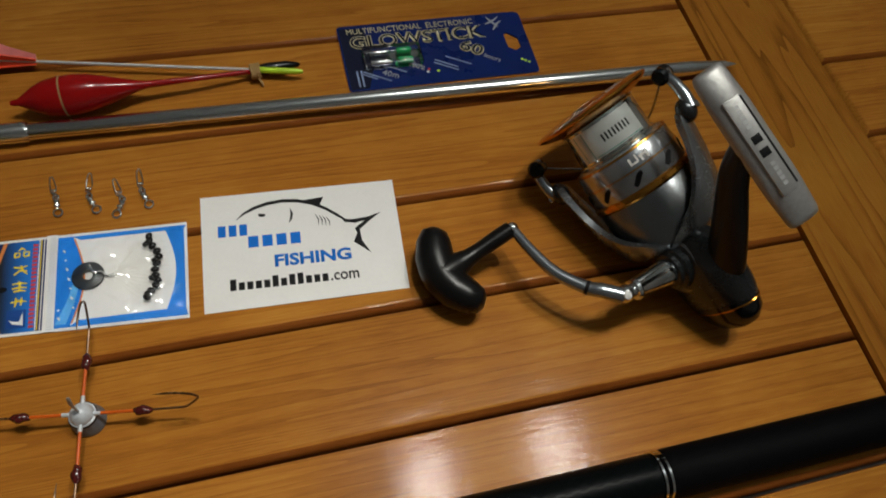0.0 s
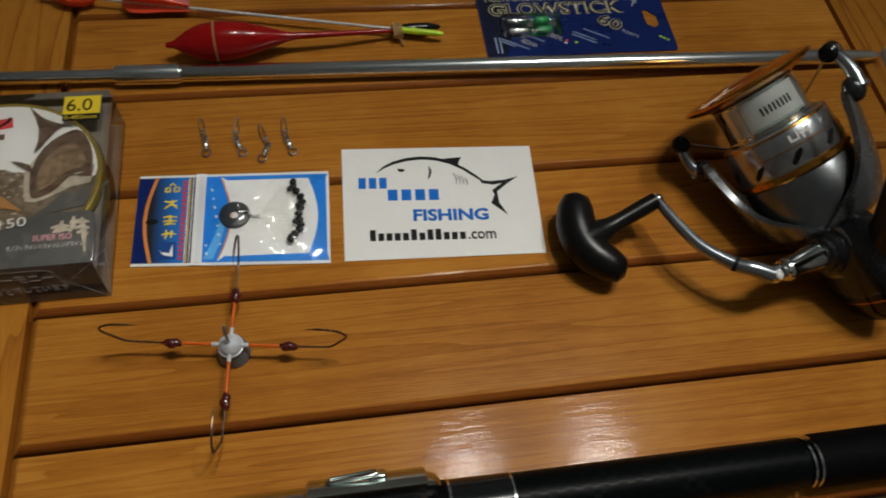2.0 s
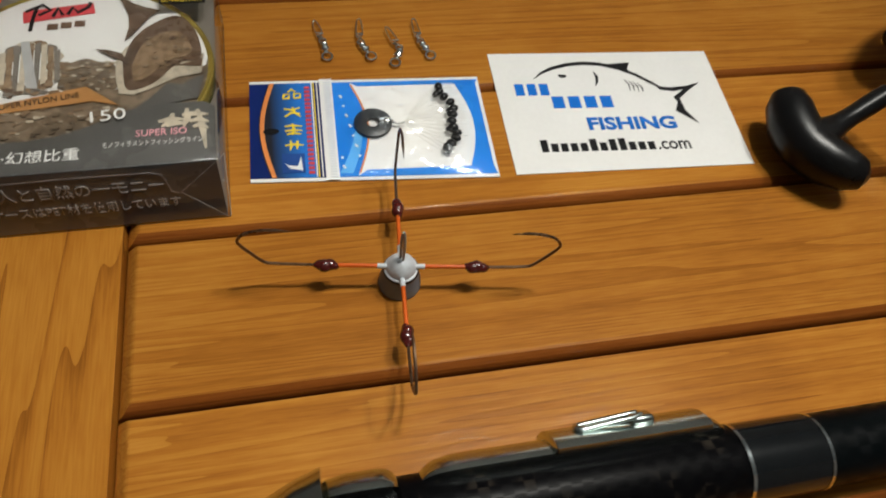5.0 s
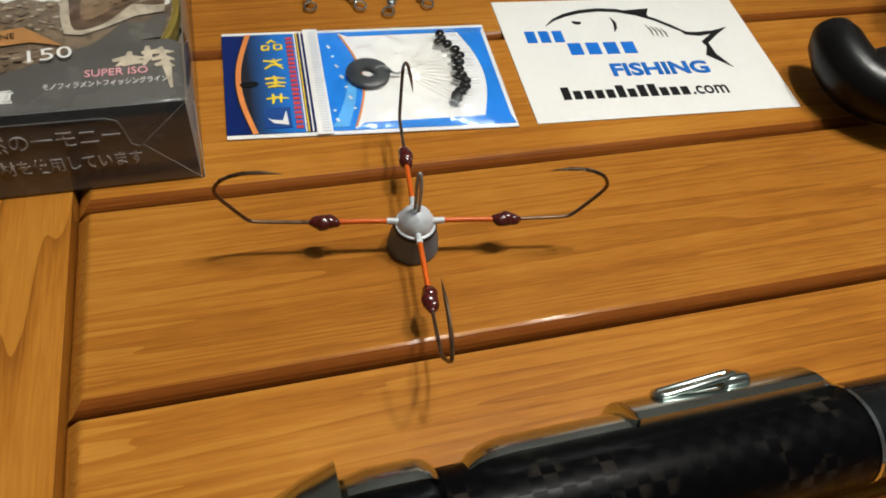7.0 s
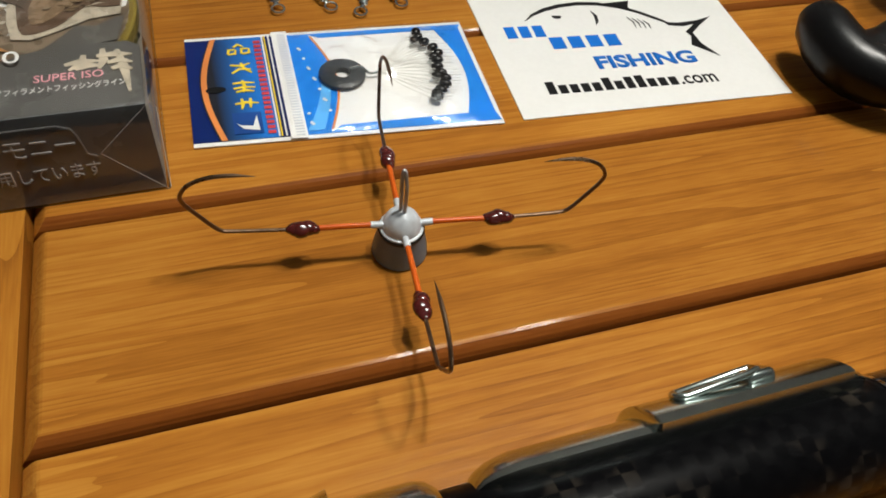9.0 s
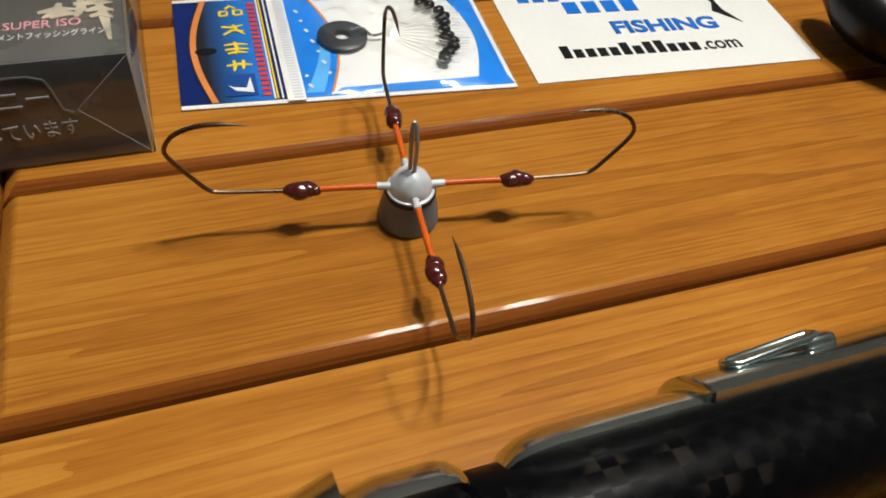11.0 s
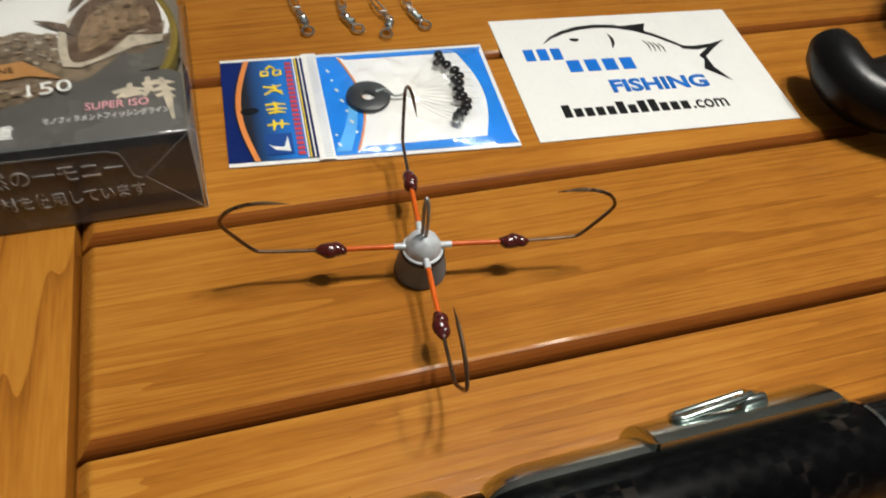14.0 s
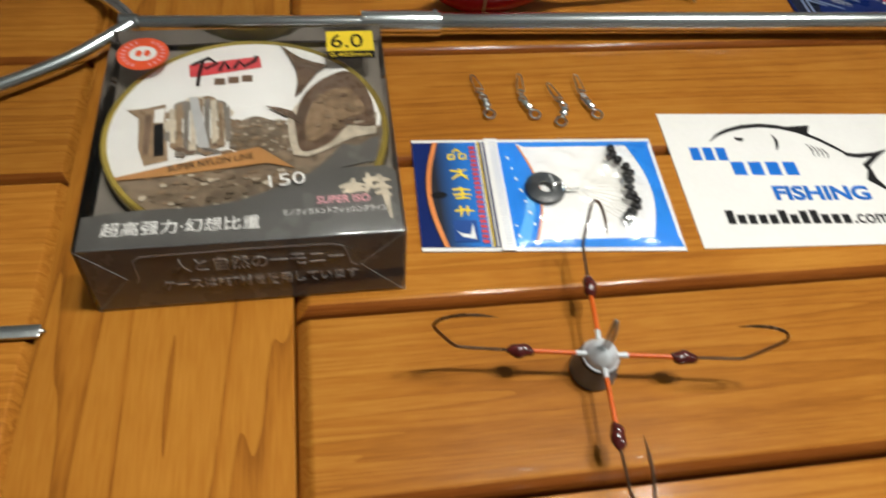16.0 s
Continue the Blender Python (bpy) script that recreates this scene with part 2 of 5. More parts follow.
GREY_METAL = material("grey_anodised", (0.48, 0.50, 0.515), 0.21, 0.9, bump=0.05, scale=700, vary=0.06)
GOLD = material("gold_anodised", (0.66, 0.30, 0.045), 0.2, 1.0, vary=0.08)
BLACK_RUBBER = material("black_rubber", (0.005, 0.005, 0.0055), 0.30, bump=0.06, scale=700, spec=0.28)
BLACK_GLOSS = material("black_lacquer", (0.006, 0.007, 0.008), 0.14, coat=0.15, vary=0.2, spec=0.35)
BLACK_MATT = material("black_foam", (0.0025, 0.0025, 0.003), 0.6, bump=0.4, scale=1200, spec=0.04)
DARK_FOAM = material("dark_foam", (0.022, 0.027, 0.031), 0.42, bump=0.25, scale=900, vary=0.3)
PAPER = material("white_card", (0.81, 0.81, 0.79), 0.5, bump=0.04, scale=500, vary=0.03)
INK_BLACK = material("black_ink", (0.006, 0.006, 0.007), 0.5, spec=0.15)
INK_BLUE = material("blue_ink", (0.005, 0.15, 0.60), 0.5, vary=0.05, spec=0.15)
HOOK_STEEL = material("black_nickel", (0.15, 0.095, 0.06), 0.3, 0.85, vary=0.3, scale=400)
LEAD = material("lead", (0.15, 0.19, 0.235), 0.5, 0.15, bump=0.3, scale=300)
PALE_LEAD = material("whitened_lead", (0.56, 0.60, 0.64), 0.42, 0.1, bump=0.5, scale=350, vary=0.3)
ORANGE_TUBE = material("orange_plastic_tube", (0.62, 0.105, 0.008), 0.3, spec=0.35)
DARK_RED = material("dark_red_bead", (0.07, 0.008, 0.006), 0.15, coat=0.6)
RED_LACQUER = material("red_lacquer", (0.30, 0.005, 0.005), 0.10, coat=0.0, vary=0.15, scale=120, spec=0.35)
FLUO_RED = material("fluorescent_red", (0.95, 0.085, 0.025), 0.34)
PINK_FIN = material("pink_plastic_fin", (0.70, 0.22, 0.21), 0.4)
WHITE_PAINT = material("white_paint", (0.62, 0.62, 0.60), 0.4)
LIME = material("lime_plastic", (0.52, 0.80, 0.03), 0.35)
RUBBER_BAND = material("tan_rubber", (0.36, 0.22, 0.08), 0.6, bump=0.3)
NAVY = material("navy_print", (0.004, 0.016, 0.115), 0.3, coat=0.06, vary=0.2, scale=60, spec=0.25)
PLAIN_WALL = material("plain_wall", (0.36, 0.345, 0.33), 0.8, bump=0.1, scale=40)


def clear_film(name, rough=0.10, tint=(1, 1, 1)):
    """Thin clear plastic: see-through, with a gloss that grows at grazing angles."""
    mat = bpy.data.materials.new(name)
    mat.use_nodes = True
    nt = mat.node_tree
    nt.nodes.remove(nt.nodes["Principled BSDF"])
    out = nt.nodes["Material Output"]
    mix, clear, gloss, fres = (nt.nodes.new("ShaderNode" + k) for k in ("MixShader", "BsdfTransparent", "BsdfGlossy", "Fresnel"))
    clear.inputs[0].default_value = (*tint, 1)
    gloss.inputs["Roughness"].default_value = rough
    fres.inputs["IOR"].default_value = 1.7
    tc, no, bp = (nt.nodes.new("ShaderNode" + k) for k in ("TexCoord", "TexNoise", "Bump"))
    no.inputs["Scale"].default_value = 60.0
    bp.inputs["Strength"].default_value, bp.inputs["Distance"].default_value = 0.5, 0.0008
    nt.links.new(tc.outputs["Object"], no.inputs["Vector"])
    nt.links.new(no.outputs["Fac"], bp.inputs["Height"])
    nt.links.new(bp.outputs[0], gloss.inputs["Normal"])
    nt.links.new(fres.outputs[0], mix.inputs[0])
    nt.links.new(clear.outputs[0], mix.inputs[1])
    nt.links.new(gloss.outputs[0], mix.inputs[2])
    nt.links.new(mix.outputs[0], out.inputs["Surface"])
    return mat


def woven(name, dark, light, cell, radius=0.0117):
    """A dark round bar along X with a checked weave wrapped round it; cell in metres."""
    mat = material(name, dark, 0.3, coat=0.0, spec=0.06)
    nt = mat.node_tree
    N, L = nt.nodes.new, nt.links.new
    tc, sep, com, turn = N("ShaderNodeTexCoord"), N("ShaderNodeSeparateXYZ"), N("ShaderNodeCombineXYZ"), N("ShaderNodeMath")
    L(tc.outputs["Object"], sep.inputs[0])
    turn.operation = "ARCTAN2"
    L(sep.outputs["Z"], turn.inputs[0])
    L(sep.outputs["Y"], turn.inputs[1])
    arc = N("ShaderNodeMath")
    arc.operation = "MULTIPLY"
    arc.inputs[1].default_value = radius
    L(turn.outputs[0], arc.inputs[0])
    L(sep.outputs["X"], com.inputs[0])
    L(arc.outputs[0], com.inputs[1])
    ch, worn, mix = N("ShaderNodeTexChecker"), N("ShaderNodeTexNoise"), N("ShaderNodeMix")
    ch.inputs["Scale"].default_value = 1.0 / cell
    L(com.outputs[0], ch.inputs["Vector"])
    worn.inputs["Scale"].default_value = 90.0
    L(tc.outputs["Object"], worn.inputs["Vector"])
    fade = N("ShaderNodeMapRange")
    fade.inputs["From Min"].default_value, fade.inputs["From Max"].default_value = 0.55, 0.70
    L(worn.outputs["Fac"], fade.inputs["Value"])
    both = N("ShaderNodeMath")
    both.operation = "MULTIPLY"
    L(ch.outputs["Fac"], both.inputs[0])
    L(fade.outputs[0], both.inputs[1])
    mix.data_type = "RGBA"
    mix.inputs["A"].default_value, mix.inputs["B"].default_value = (*dark, 1), (*light, 1)
    L(both.outputs[0], mix.inputs["Factor"])
    b = nt.nodes["Principled BSDF"]
    L(mix.outputs["Result"], b.inputs["Base Color"])
    rg = N("ShaderNodeMapRange")
    rg.inputs["To Min"].default_value, rg.inputs["To Max"].default_value = 0.3, 0.42
    L(ch.outputs["Fac"], rg.inputs["Value"])
    L(rg.outputs[0], b.inputs["Roughness"])
    return mat


def faded_print(name, first, second, x0, x1):
    """Glossy print whose colour runs from one to the other along X, in metres."""
    mat = material(name, first, 0.3, vary=0.1, scale=90)
    nt = mat.node_tree
    tc, sep, run, mix = (nt.nodes.new("ShaderNode" + k) for k in ("TexCoord", "SeparateXYZ", "MapRange", "Mix"))
    nt.links.new(tc.outputs["Object"], sep.inputs[0])
    nt.links.new(sep.outputs["X"], run.inputs["Value"])
    run.inputs["From Min"].default_value, run.inputs["From Max"].default_value = x0, x1
    mix.data_type = "RGBA"
    mix.inputs["A"].default_value, mix.inputs["B"].default_value = (*first, 1), (*second, 1)
    nt.links.new(run.outputs[0], mix.inputs["Factor"])
    nt.links.new(mix.outputs["Result"], nt.nodes["Principled BSDF"].inputs["Base Color"])
    return mat


CLEAR_FILM = clear_film("clear_film")
CLEAR_PLASTIC = clear_film("clear_spool_plastic", 0.15, (0.9, 0.9, 0.85))
DEEP_BLUE = material("deep_blue_print", (0.010, 0.060, 0.26), 0.3, vary=0.3, scale=90)
HEADER_FADE = faded_print("black_to_blue_print", (0.012, 0.014, 0.022), (0.012, 0.17, 0.60), -0.091, -0.079)
BRIGHT_BLUE = material("bright_blue_print", (0.010, 0.22, 0.72), 0.3, vary=0.15, scale=90)
SKY_BLUE = material("sky_blue_print", (0.12, 0.45, 0.85), 0.3)
ORANGE_INK = material("orange_print", (0.72, 0.24, 0.06), 0.35)
YELLOW_INK = material("yellow_print", (0.85, 0.62, 0.03), 0.4, vary=0.06)
RED_INK = material("red_print", (0.60, 0.05, 0.06), 0.4)
ORANGE_RED = material("orange_red_sticker", (0.80, 0.10, 0.03), 0.35)
PINK_INK = material("pink_print", (0.85, 0.40, 0.45), 0.4)
PALE_GREY = material("pale_grey_print", (0.45, 0.46, 0.46), 0.4)
RIB_GREY = material("pale_rib", (0.60, 0.62, 0.66), 0.35)
PALE_GOLD = material("pale_gold_print", (0.62, 0.55, 0.32), 0.35)
PALE_BLUE_INK = material("pale_blue_print", (0.20, 0.26, 0.42), 0.4)
NAVY_DARK = material("dark_navy_print", (0.006, 0.009, 0.030), 0.25)
NYLON = material("clear_nylon", (0.75, 0.75, 0.72), 0.2)
FRONT_GREY = material("blue_grey_print", (0.175, 0.183, 0.19), 0.28, coat=0.3, vary=0.25, scale=60)
SMOKE = material("smoke_grey_print", (0.115, 0.112, 0.104), 0.28, coat=0.3, vary=0.25, scale=60)
GREEN_LINE = material("olive_nylon_line", (0.20, 0.19, 0.03), 0.25, bump=0.4, scale=900)
GOLD_RIM = material("golden_rim", (0.50, 0.38, 0.07), 0.22, 0.6)
STONE_PRINT = material("brown_stone_print", (0.20, 0.15, 0.10), 0.3, vary=0.6, scale=260)
PALE_STONE = material("pale_stone_print", (0.52, 0.46, 0.36), 0.3, vary=0.4, scale=260)
BROWN_PRINT = material("brown_print", (0.13, 0.082, 0.052), 0.3, vary=0.5, scale=200)
TAN_PRINT = material("tan_print", (0.27, 0.185, 0.11), 0.3, vary=0.5, scale=300)
ORANGE_BROWN = material("orange_brown_print", (0.45, 0.22, 0.07), 0.3, vary=0.2)
LABEL_SILVER = material("silver_label", (0.74, 0.79, 0.75), 0.22, 0.5)
GREEN_INK = material("green_print", (0.02, 0.16, 0.12), 0.3)
BLUE_GREY = material("blue_grey_metal", (0.34, 0.37, 0.40), 0.22, 0.9, coat=0.3)
ROTOR_GREY = material("rotor_paint", (0.21, 0.225, 0.235), 0.3, 0.9, bump=0.05, scale=700, vary=0.06)
ARM_GREY = material("grey_arm_paint", (0.24, 0.255, 0.27), 0.26, 0.85, coat=0.2, bump=0.05, scale=900)
DARK_PAINT = material("dark_satin_paint", (0.008, 0.009, 0.010), 0.32, spec=0.3)
CORNER_PRINT = material("grey_brown_print", (0.19, 0.17, 0.145), 0.35, vary=0.3, scale=80)
GREEN_CAP = material("green_capsule", (0.01, 0.36, 0.10), 0.25, coat=0.4)
BLACK_WEAVE = woven("black_woven_seat", (0.002, 0.002, 0.0025), (0.022, 0.018, 0.014), 0.0031)
CARBON_GLOSS = woven("glossy_carbon", (0.002, 0.003, 0.0035), (0.006, 0.007, 0.008), 0.0036)

CEILING_PAINT = material("ceiling_paint", (0.70, 0.82, 0.88), 0.8, bump=0.1, scale=40)

# ---- room ----
def structure(name, x0, x1, y0, y1, z0, z1, mat):
    bm = block(x0 * 100, x1 * 100, y0 * 100, y1 * 100, z0 * 100, z1 * 100)
    return tagged(part(name, bm, mat, None, "", False), "plain painted surface of the room", "wall", "", "structure")


structure("floor", -2.6, 2.8, -2.4, 2.6, -0.85, -0.76, PLAIN_WALL)
structure("ceiling", -2.6, 2.8, -2.4, 2.6, 2.10, 2.2, CEILING_PAINT)
structure("wall_north", -2.6, 2.8, 2.5, 2.6, -0.76, 2.10, PLAIN_WALL)
structure("wall_south", -2.6, 2.8, -2.4, -2.3, -0.76, 2.10, PLAIN_WALL)
structure("wall_west", -2.6, -2.5, -2.3, 2.5, -0.76, 2.10, PLAIN_WALL)
structure("wall_east", 2.7, 2.8, -2.3, 2.5, -0.76, 2.10, PLAIN_WALL)

# ---- table ----
table = thing("wooden_table", "varnished orange-brown wooden table of grooved planks", "table", pose(0, 0, 0, 0, 0, 0.35))
PITCH, FIRST = 6.08, -19.73


def plank_mesh(name, x0, x1, w):
    """A plank with eased edges, its far edge at y = 0."""
    bm = bmesh.new()
    rings = []
    for z, a, n, f in ((-2.2, 0, 0.04, 0), (-0.50, 0, 0.04, 0), (-0.36, 0.08, 0.05, 0.0), (-0.24, 0.19, 0.09, 0.015), (-0.14, 0.28, 0.16, 0.025), (-0.065, 0.36, 0.26, 0.03), (-0.02, 0.43, 0.36, 0.04), (0, 0.50, 0.46, 0.06)):
        rings.append([bm.verts.new(v) for v in ((x0 + a, n, z), (x1 - a * 0.7, n, z), (x1 - a * 0.7, w - f, z), (x0 + a, w - f, z))])
    for a, b in zip(rings, rings[1:]):
        for k in range(4):
            bm.faces.new((a[k], a[(k + 1) % 4], b[(k + 1) % 4], b[k]))
    bm.faces.new(rings[0])
    bm.faces.new(rings[-1])
    # long edge faces get a darker, redder wood than the top and ends
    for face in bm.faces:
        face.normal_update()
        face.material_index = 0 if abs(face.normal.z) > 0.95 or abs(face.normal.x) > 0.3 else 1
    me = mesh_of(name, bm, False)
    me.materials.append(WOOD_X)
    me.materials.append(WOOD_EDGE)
    return me


for x0, x1 in ((-71.0, -21.72), (-14.15, 32.75), (40.4, 89.7)):
    me = plank_mesh("plank", x0 - (x0 + x1) / 2, x1 - (x0 + x1) / 2, PITCH - 0.11)
    for k in range(10):
        ob = new("plank", me)
        ob.location = ((x0 + x1) / 2 * CM, (FIRST + PITCH * k) * CM, 0)
        ob.parent = table
for x0, x1 in ((-78.4, -71.04), (-21.68, -14.19), (32.79, 40.36), (89.74, 97.0)):
    bm = block((x0 - x1) / 2, (x1 - x0) / 2, -31, 31, -2.4, 0.0)
    ob = part("stile", bm, WOOD_Y, table)
    ob.location = ((x0 + x1) / 2 * CM, (FIRST + PITCH * 5) * CM, 0)
for y0, y1 in ((FIRST - 7.5, FIRST - 0.04), (FIRST + 10 * PITCH + 0.04, FIRST + 10 * PITCH + 7.5)):
    ob = part("rail", block(-87.7, 87.7, y0, y1, -2.4, 0.0, 0.07, 2), WOOD_X, table)
    ob.location = (9.3 * CM, 0, 0)
for x in (-72, 90.6):
    for y in (FIRST - 3, FIRST + 10 * PITCH + 3):
        part("leg", block(x - 3.2, x + 3.2, y - 3.2, y + 3.2, -76, -2.41, 0.4, 2), WOOD_X, table)

# ---- printed card ----
def printed_card():
    card = thing("printed_card", "white paper card printed in blue and black, lying flat", "card", at(0, 0, 0.0))
    part("sheet", plate([(0, 0), (9.99, -0.385), (10.376, 6.18), (0.253, 6.62)], 0.0, 0.035), PAPER, card)
    # print runs in the card's own frame, turned with its lower edge
    fr = Matrix.Rotation(radians(-3.2), 4, "Z")

    def put(name, bm, mat, label):
        bmesh.ops.transform(bm, matrix=fr, verts=bm.verts)
        return part(name, bm, mat, card, label, False)

    def g(points):
        return [(x * 0.97 - 0.22, y + 0.52 - 0.075 * x) for x, y in points]

    Z = 0.036
    back = g([(1.95, 4.72), (2.35, 5.1), (2.9, 5.42), (3.6, 5.68), (4.4, 5.83), (5.2, 5.82), (6.0, 5.62), (6.7, 5.28), (7.25, 4.88), (7.62, 4.60)])
    put("fish_stroke", stroke(back, [0.02, 0.12, 0.18, 0.2, 0.2, 0.2, 0.18, 0.16, 0.16, 0.1], Z, Z + 0.01), INK_BLACK, "black curved stroke")
    put("fish_stroke", plate(g([(5.3, 5.80), (5.9, 5.90), (6.62, 6.02), (6.42, 5.60), (6.5, 5.32), (6.0, 5.62)]), Z + 0.004, Z + 0.014), INK_BLACK, "black curved stroke")
    put("fish_stroke", plate(g([(7.5, 4.62), (8.1, 4.58), (8.9, 4.72), (9.62, 4.98), (9.0, 4.50), (8.38, 3.95), (8.42, 3.3), (8.82, 2.55), (8.2, 3.05), (7.98, 3.22), (8.22, 3.75), (8.12, 4.02), (8.7, 4.50), (8.2, 4.36), (7.6, 4.42)]), Z + 0.002, Z + 0.012), INK_BLACK, "black forked stroke")
    put("fish_stroke", stroke(g([(4.78, 5.35), (4.86, 5.05), (4.8, 4.72), (4.68, 4.48)]), [0.02, 0.13, 0.12, 0.02], Z, Z + 0.01), INK_BLACK, "black curved stroke")
    for k in range(4):
        x = 6.1 + 0.19 * k
        put("fish_stroke", stroke(g([(x, 4.95 - 0.06 * k), (x + 0.14, 4.65 - 0.05 * k), (x + 0.12, 4.3 - 0.02 * k)]), [0.02, 0.06, 0.02], Z, Z + 0.01), INK_BLACK, "thin black stroke")
    put("fish_stroke", plate(g(ring_outline(3.28, 5.0, 0.19, 0.13, 16, 150, 380)), Z, Z + 0.01), INK_BLACK, "black curved stroke")
    for n, x, y, w, h, talls, mat in (
        (3, 0.68, 4.13, 1.60, 0.66, (1, 1, 1), INK_BLUE),
        (4, 2.14, 3.39, 2.82, 0.66, (1, 1, 1, 1), INK_BLUE),
        (12, 1.2, 1.06, 4.9, 0.62, (1, .68, .68, .68, .68, 1, .68, .95, 1, .68, .68, .68), INK_BLACK),
    ):
        for k in range(n):
            step = w / n
            put("letter_bar", block(x + (k + 0.1) * step, x + (k + 0.82) * step, y, y + h * talls[k], Z, Z + 0.012), mat, "plain letter bar")
    put("word", lettering("FISHING", 3.46, 2.15, 3.85, 0.70, Z, thick=0.014, bold=0.035), INK_BLUE, "bold blue letters")
    put("word", lettering(".com", 6.15, 1.05, 1.42, 0.44, Z, bold=0.012), INK_BLACK, "black letters")
    return card


printed_card()


# ---- hook rig with a lead ----
def hook_rig():
    rig = thing("sinker_rig", "four-armed fishing rig, grey lead sinker and dark hooks", "fishing rig", at(-5.16, -4.17, 0, rz=-7.5))
    up = Matrix.Rotation(radians(-90), 4, "Y")
    part("sinker", lathe([(0, 0.0), (0, 0.68), (0.05, 0.72), (0.35, 0.69), (0.75, 0.60), (0.92, 0.56), (0.93, 0.0)], 36, m=up), LEAD, rig, "grey lead cone")
    part("dome", lathe([(0.90, 0.0), (0.90, 0.57), (1.0, 0.555), (1.02, 0.50), (1.15, 0.48), (1.32, 0.40), (1.46, 0.27), (1.54, 0.12), (1.56, 0.0)], 32, m=up), PALE_LEAD, rig, "whitened lead dome")
    part("joint", lathe([(0.86, 0.0), (0.86, 0.592), (0.93, 0.598), (0.96, 0.575), (0.96, 0.0)], 36, m=up), DARK_PAINT, rig, "dark joint")
    loop = smooth_path([(-0.04, 0.04, 1.4), (-0.05, 0.06, 1.9), (-0.06, 0.10, 2.35), (-0.04, 0.17, 2.66), (0.0, 0.20, 2.76), (0.04, 0.12, 2.6), (0.05, -0.02, 2.2), (0.04, -0.04, 1.4)])
    part("wire_eye", tube(loop, 0.05, 8), DULL_STEEL, rig, "grey wire loop")
    for k in range(4):
        a = radians(90 * k + (0, 2.5, 0, 3.5)[k])
        c, s = math.cos(a), math.sin(a)
        near = (0.0, 0.17, 0.06, 0.0)[k]

        def out(pts, sway=0.0):
            return [(c * (r - near) - s * (y + sway), s * (r - near) + c * (y + sway), z) for r, y, z in pts]

        part("socket", tube(out([(0.42 + near, 0, 1.08), (0.78 + near, 0, 1.1)]), 0.09, 10), PALE_LEAD, rig, "short grey socket")
        part("tube", tube(out([(0.74 + near, 0, 1.1), (1.5, 0, 1.11), (2.3, 0, 1.1)]), 0.072, 10), ORANGE_TUBE, rig, "orange plastic tube")
        bead = bmesh.new()
        for r, q, y in ((2.22, 0.13, 0.02), (2.37, 0.21, -0.02), (2.52, 0.23, 0.02), (2.66, 0.19, -0.01), (2.78, 0.12, 0.0)):
            bmesh.ops.create_icosphere(bead, subdivisions=3, radius=q, matrix=Matrix.Translation(out([(r, y * (1 - 2 * (k % 2)), 1.09)])[0]) @ Matrix.Rotation(a, 4, "Z") @ Matrix.Diagonal((1.15, 0.95, 0.9, 1)))
        for v in bead.verts:
            v.co += 0.035 * noise.noise_vector(v.co * 4.5 + Vector((3.0 * k, 0, 0)))
        part("bead", bead, DARK_RED, rig, "glossy dark red knot bead")
        turn, short = (0.05, -0.16, 0.0, -0.04)[k], (0.13, 0.35, 0.03, 0.30)[k]
        pts = smooth_path([(2.6, 0, 1.1), (3.4, 0, 1.13), (4.2 - short, 0, 1.17), (4.48 - short, 0.1 * turn, 1.27), (4.82 - short, 0.4 * turn, 1.75), (5.1 - short, 0.7 * turn, 2.22), (5.13 - short, 0.8 * turn, 2.50), (4.9 - short, 0.9 * turn, 2.82), (4.45 - short, turn, 3.02), (3.95 - short, turn, 3.06), (3.45 - short, turn, 3.0)], 5)
        n = len(pts)
        part("hook", tube(out([tuple(p) for p in pts]), [0.050 if i < n - 6 else 0.050 * (n - 1 - i) / 6 + 0.006 for i in range(n)], 8), HOOK_STEEL, rig, "dark steel hook")
    return rig


hook_rig()


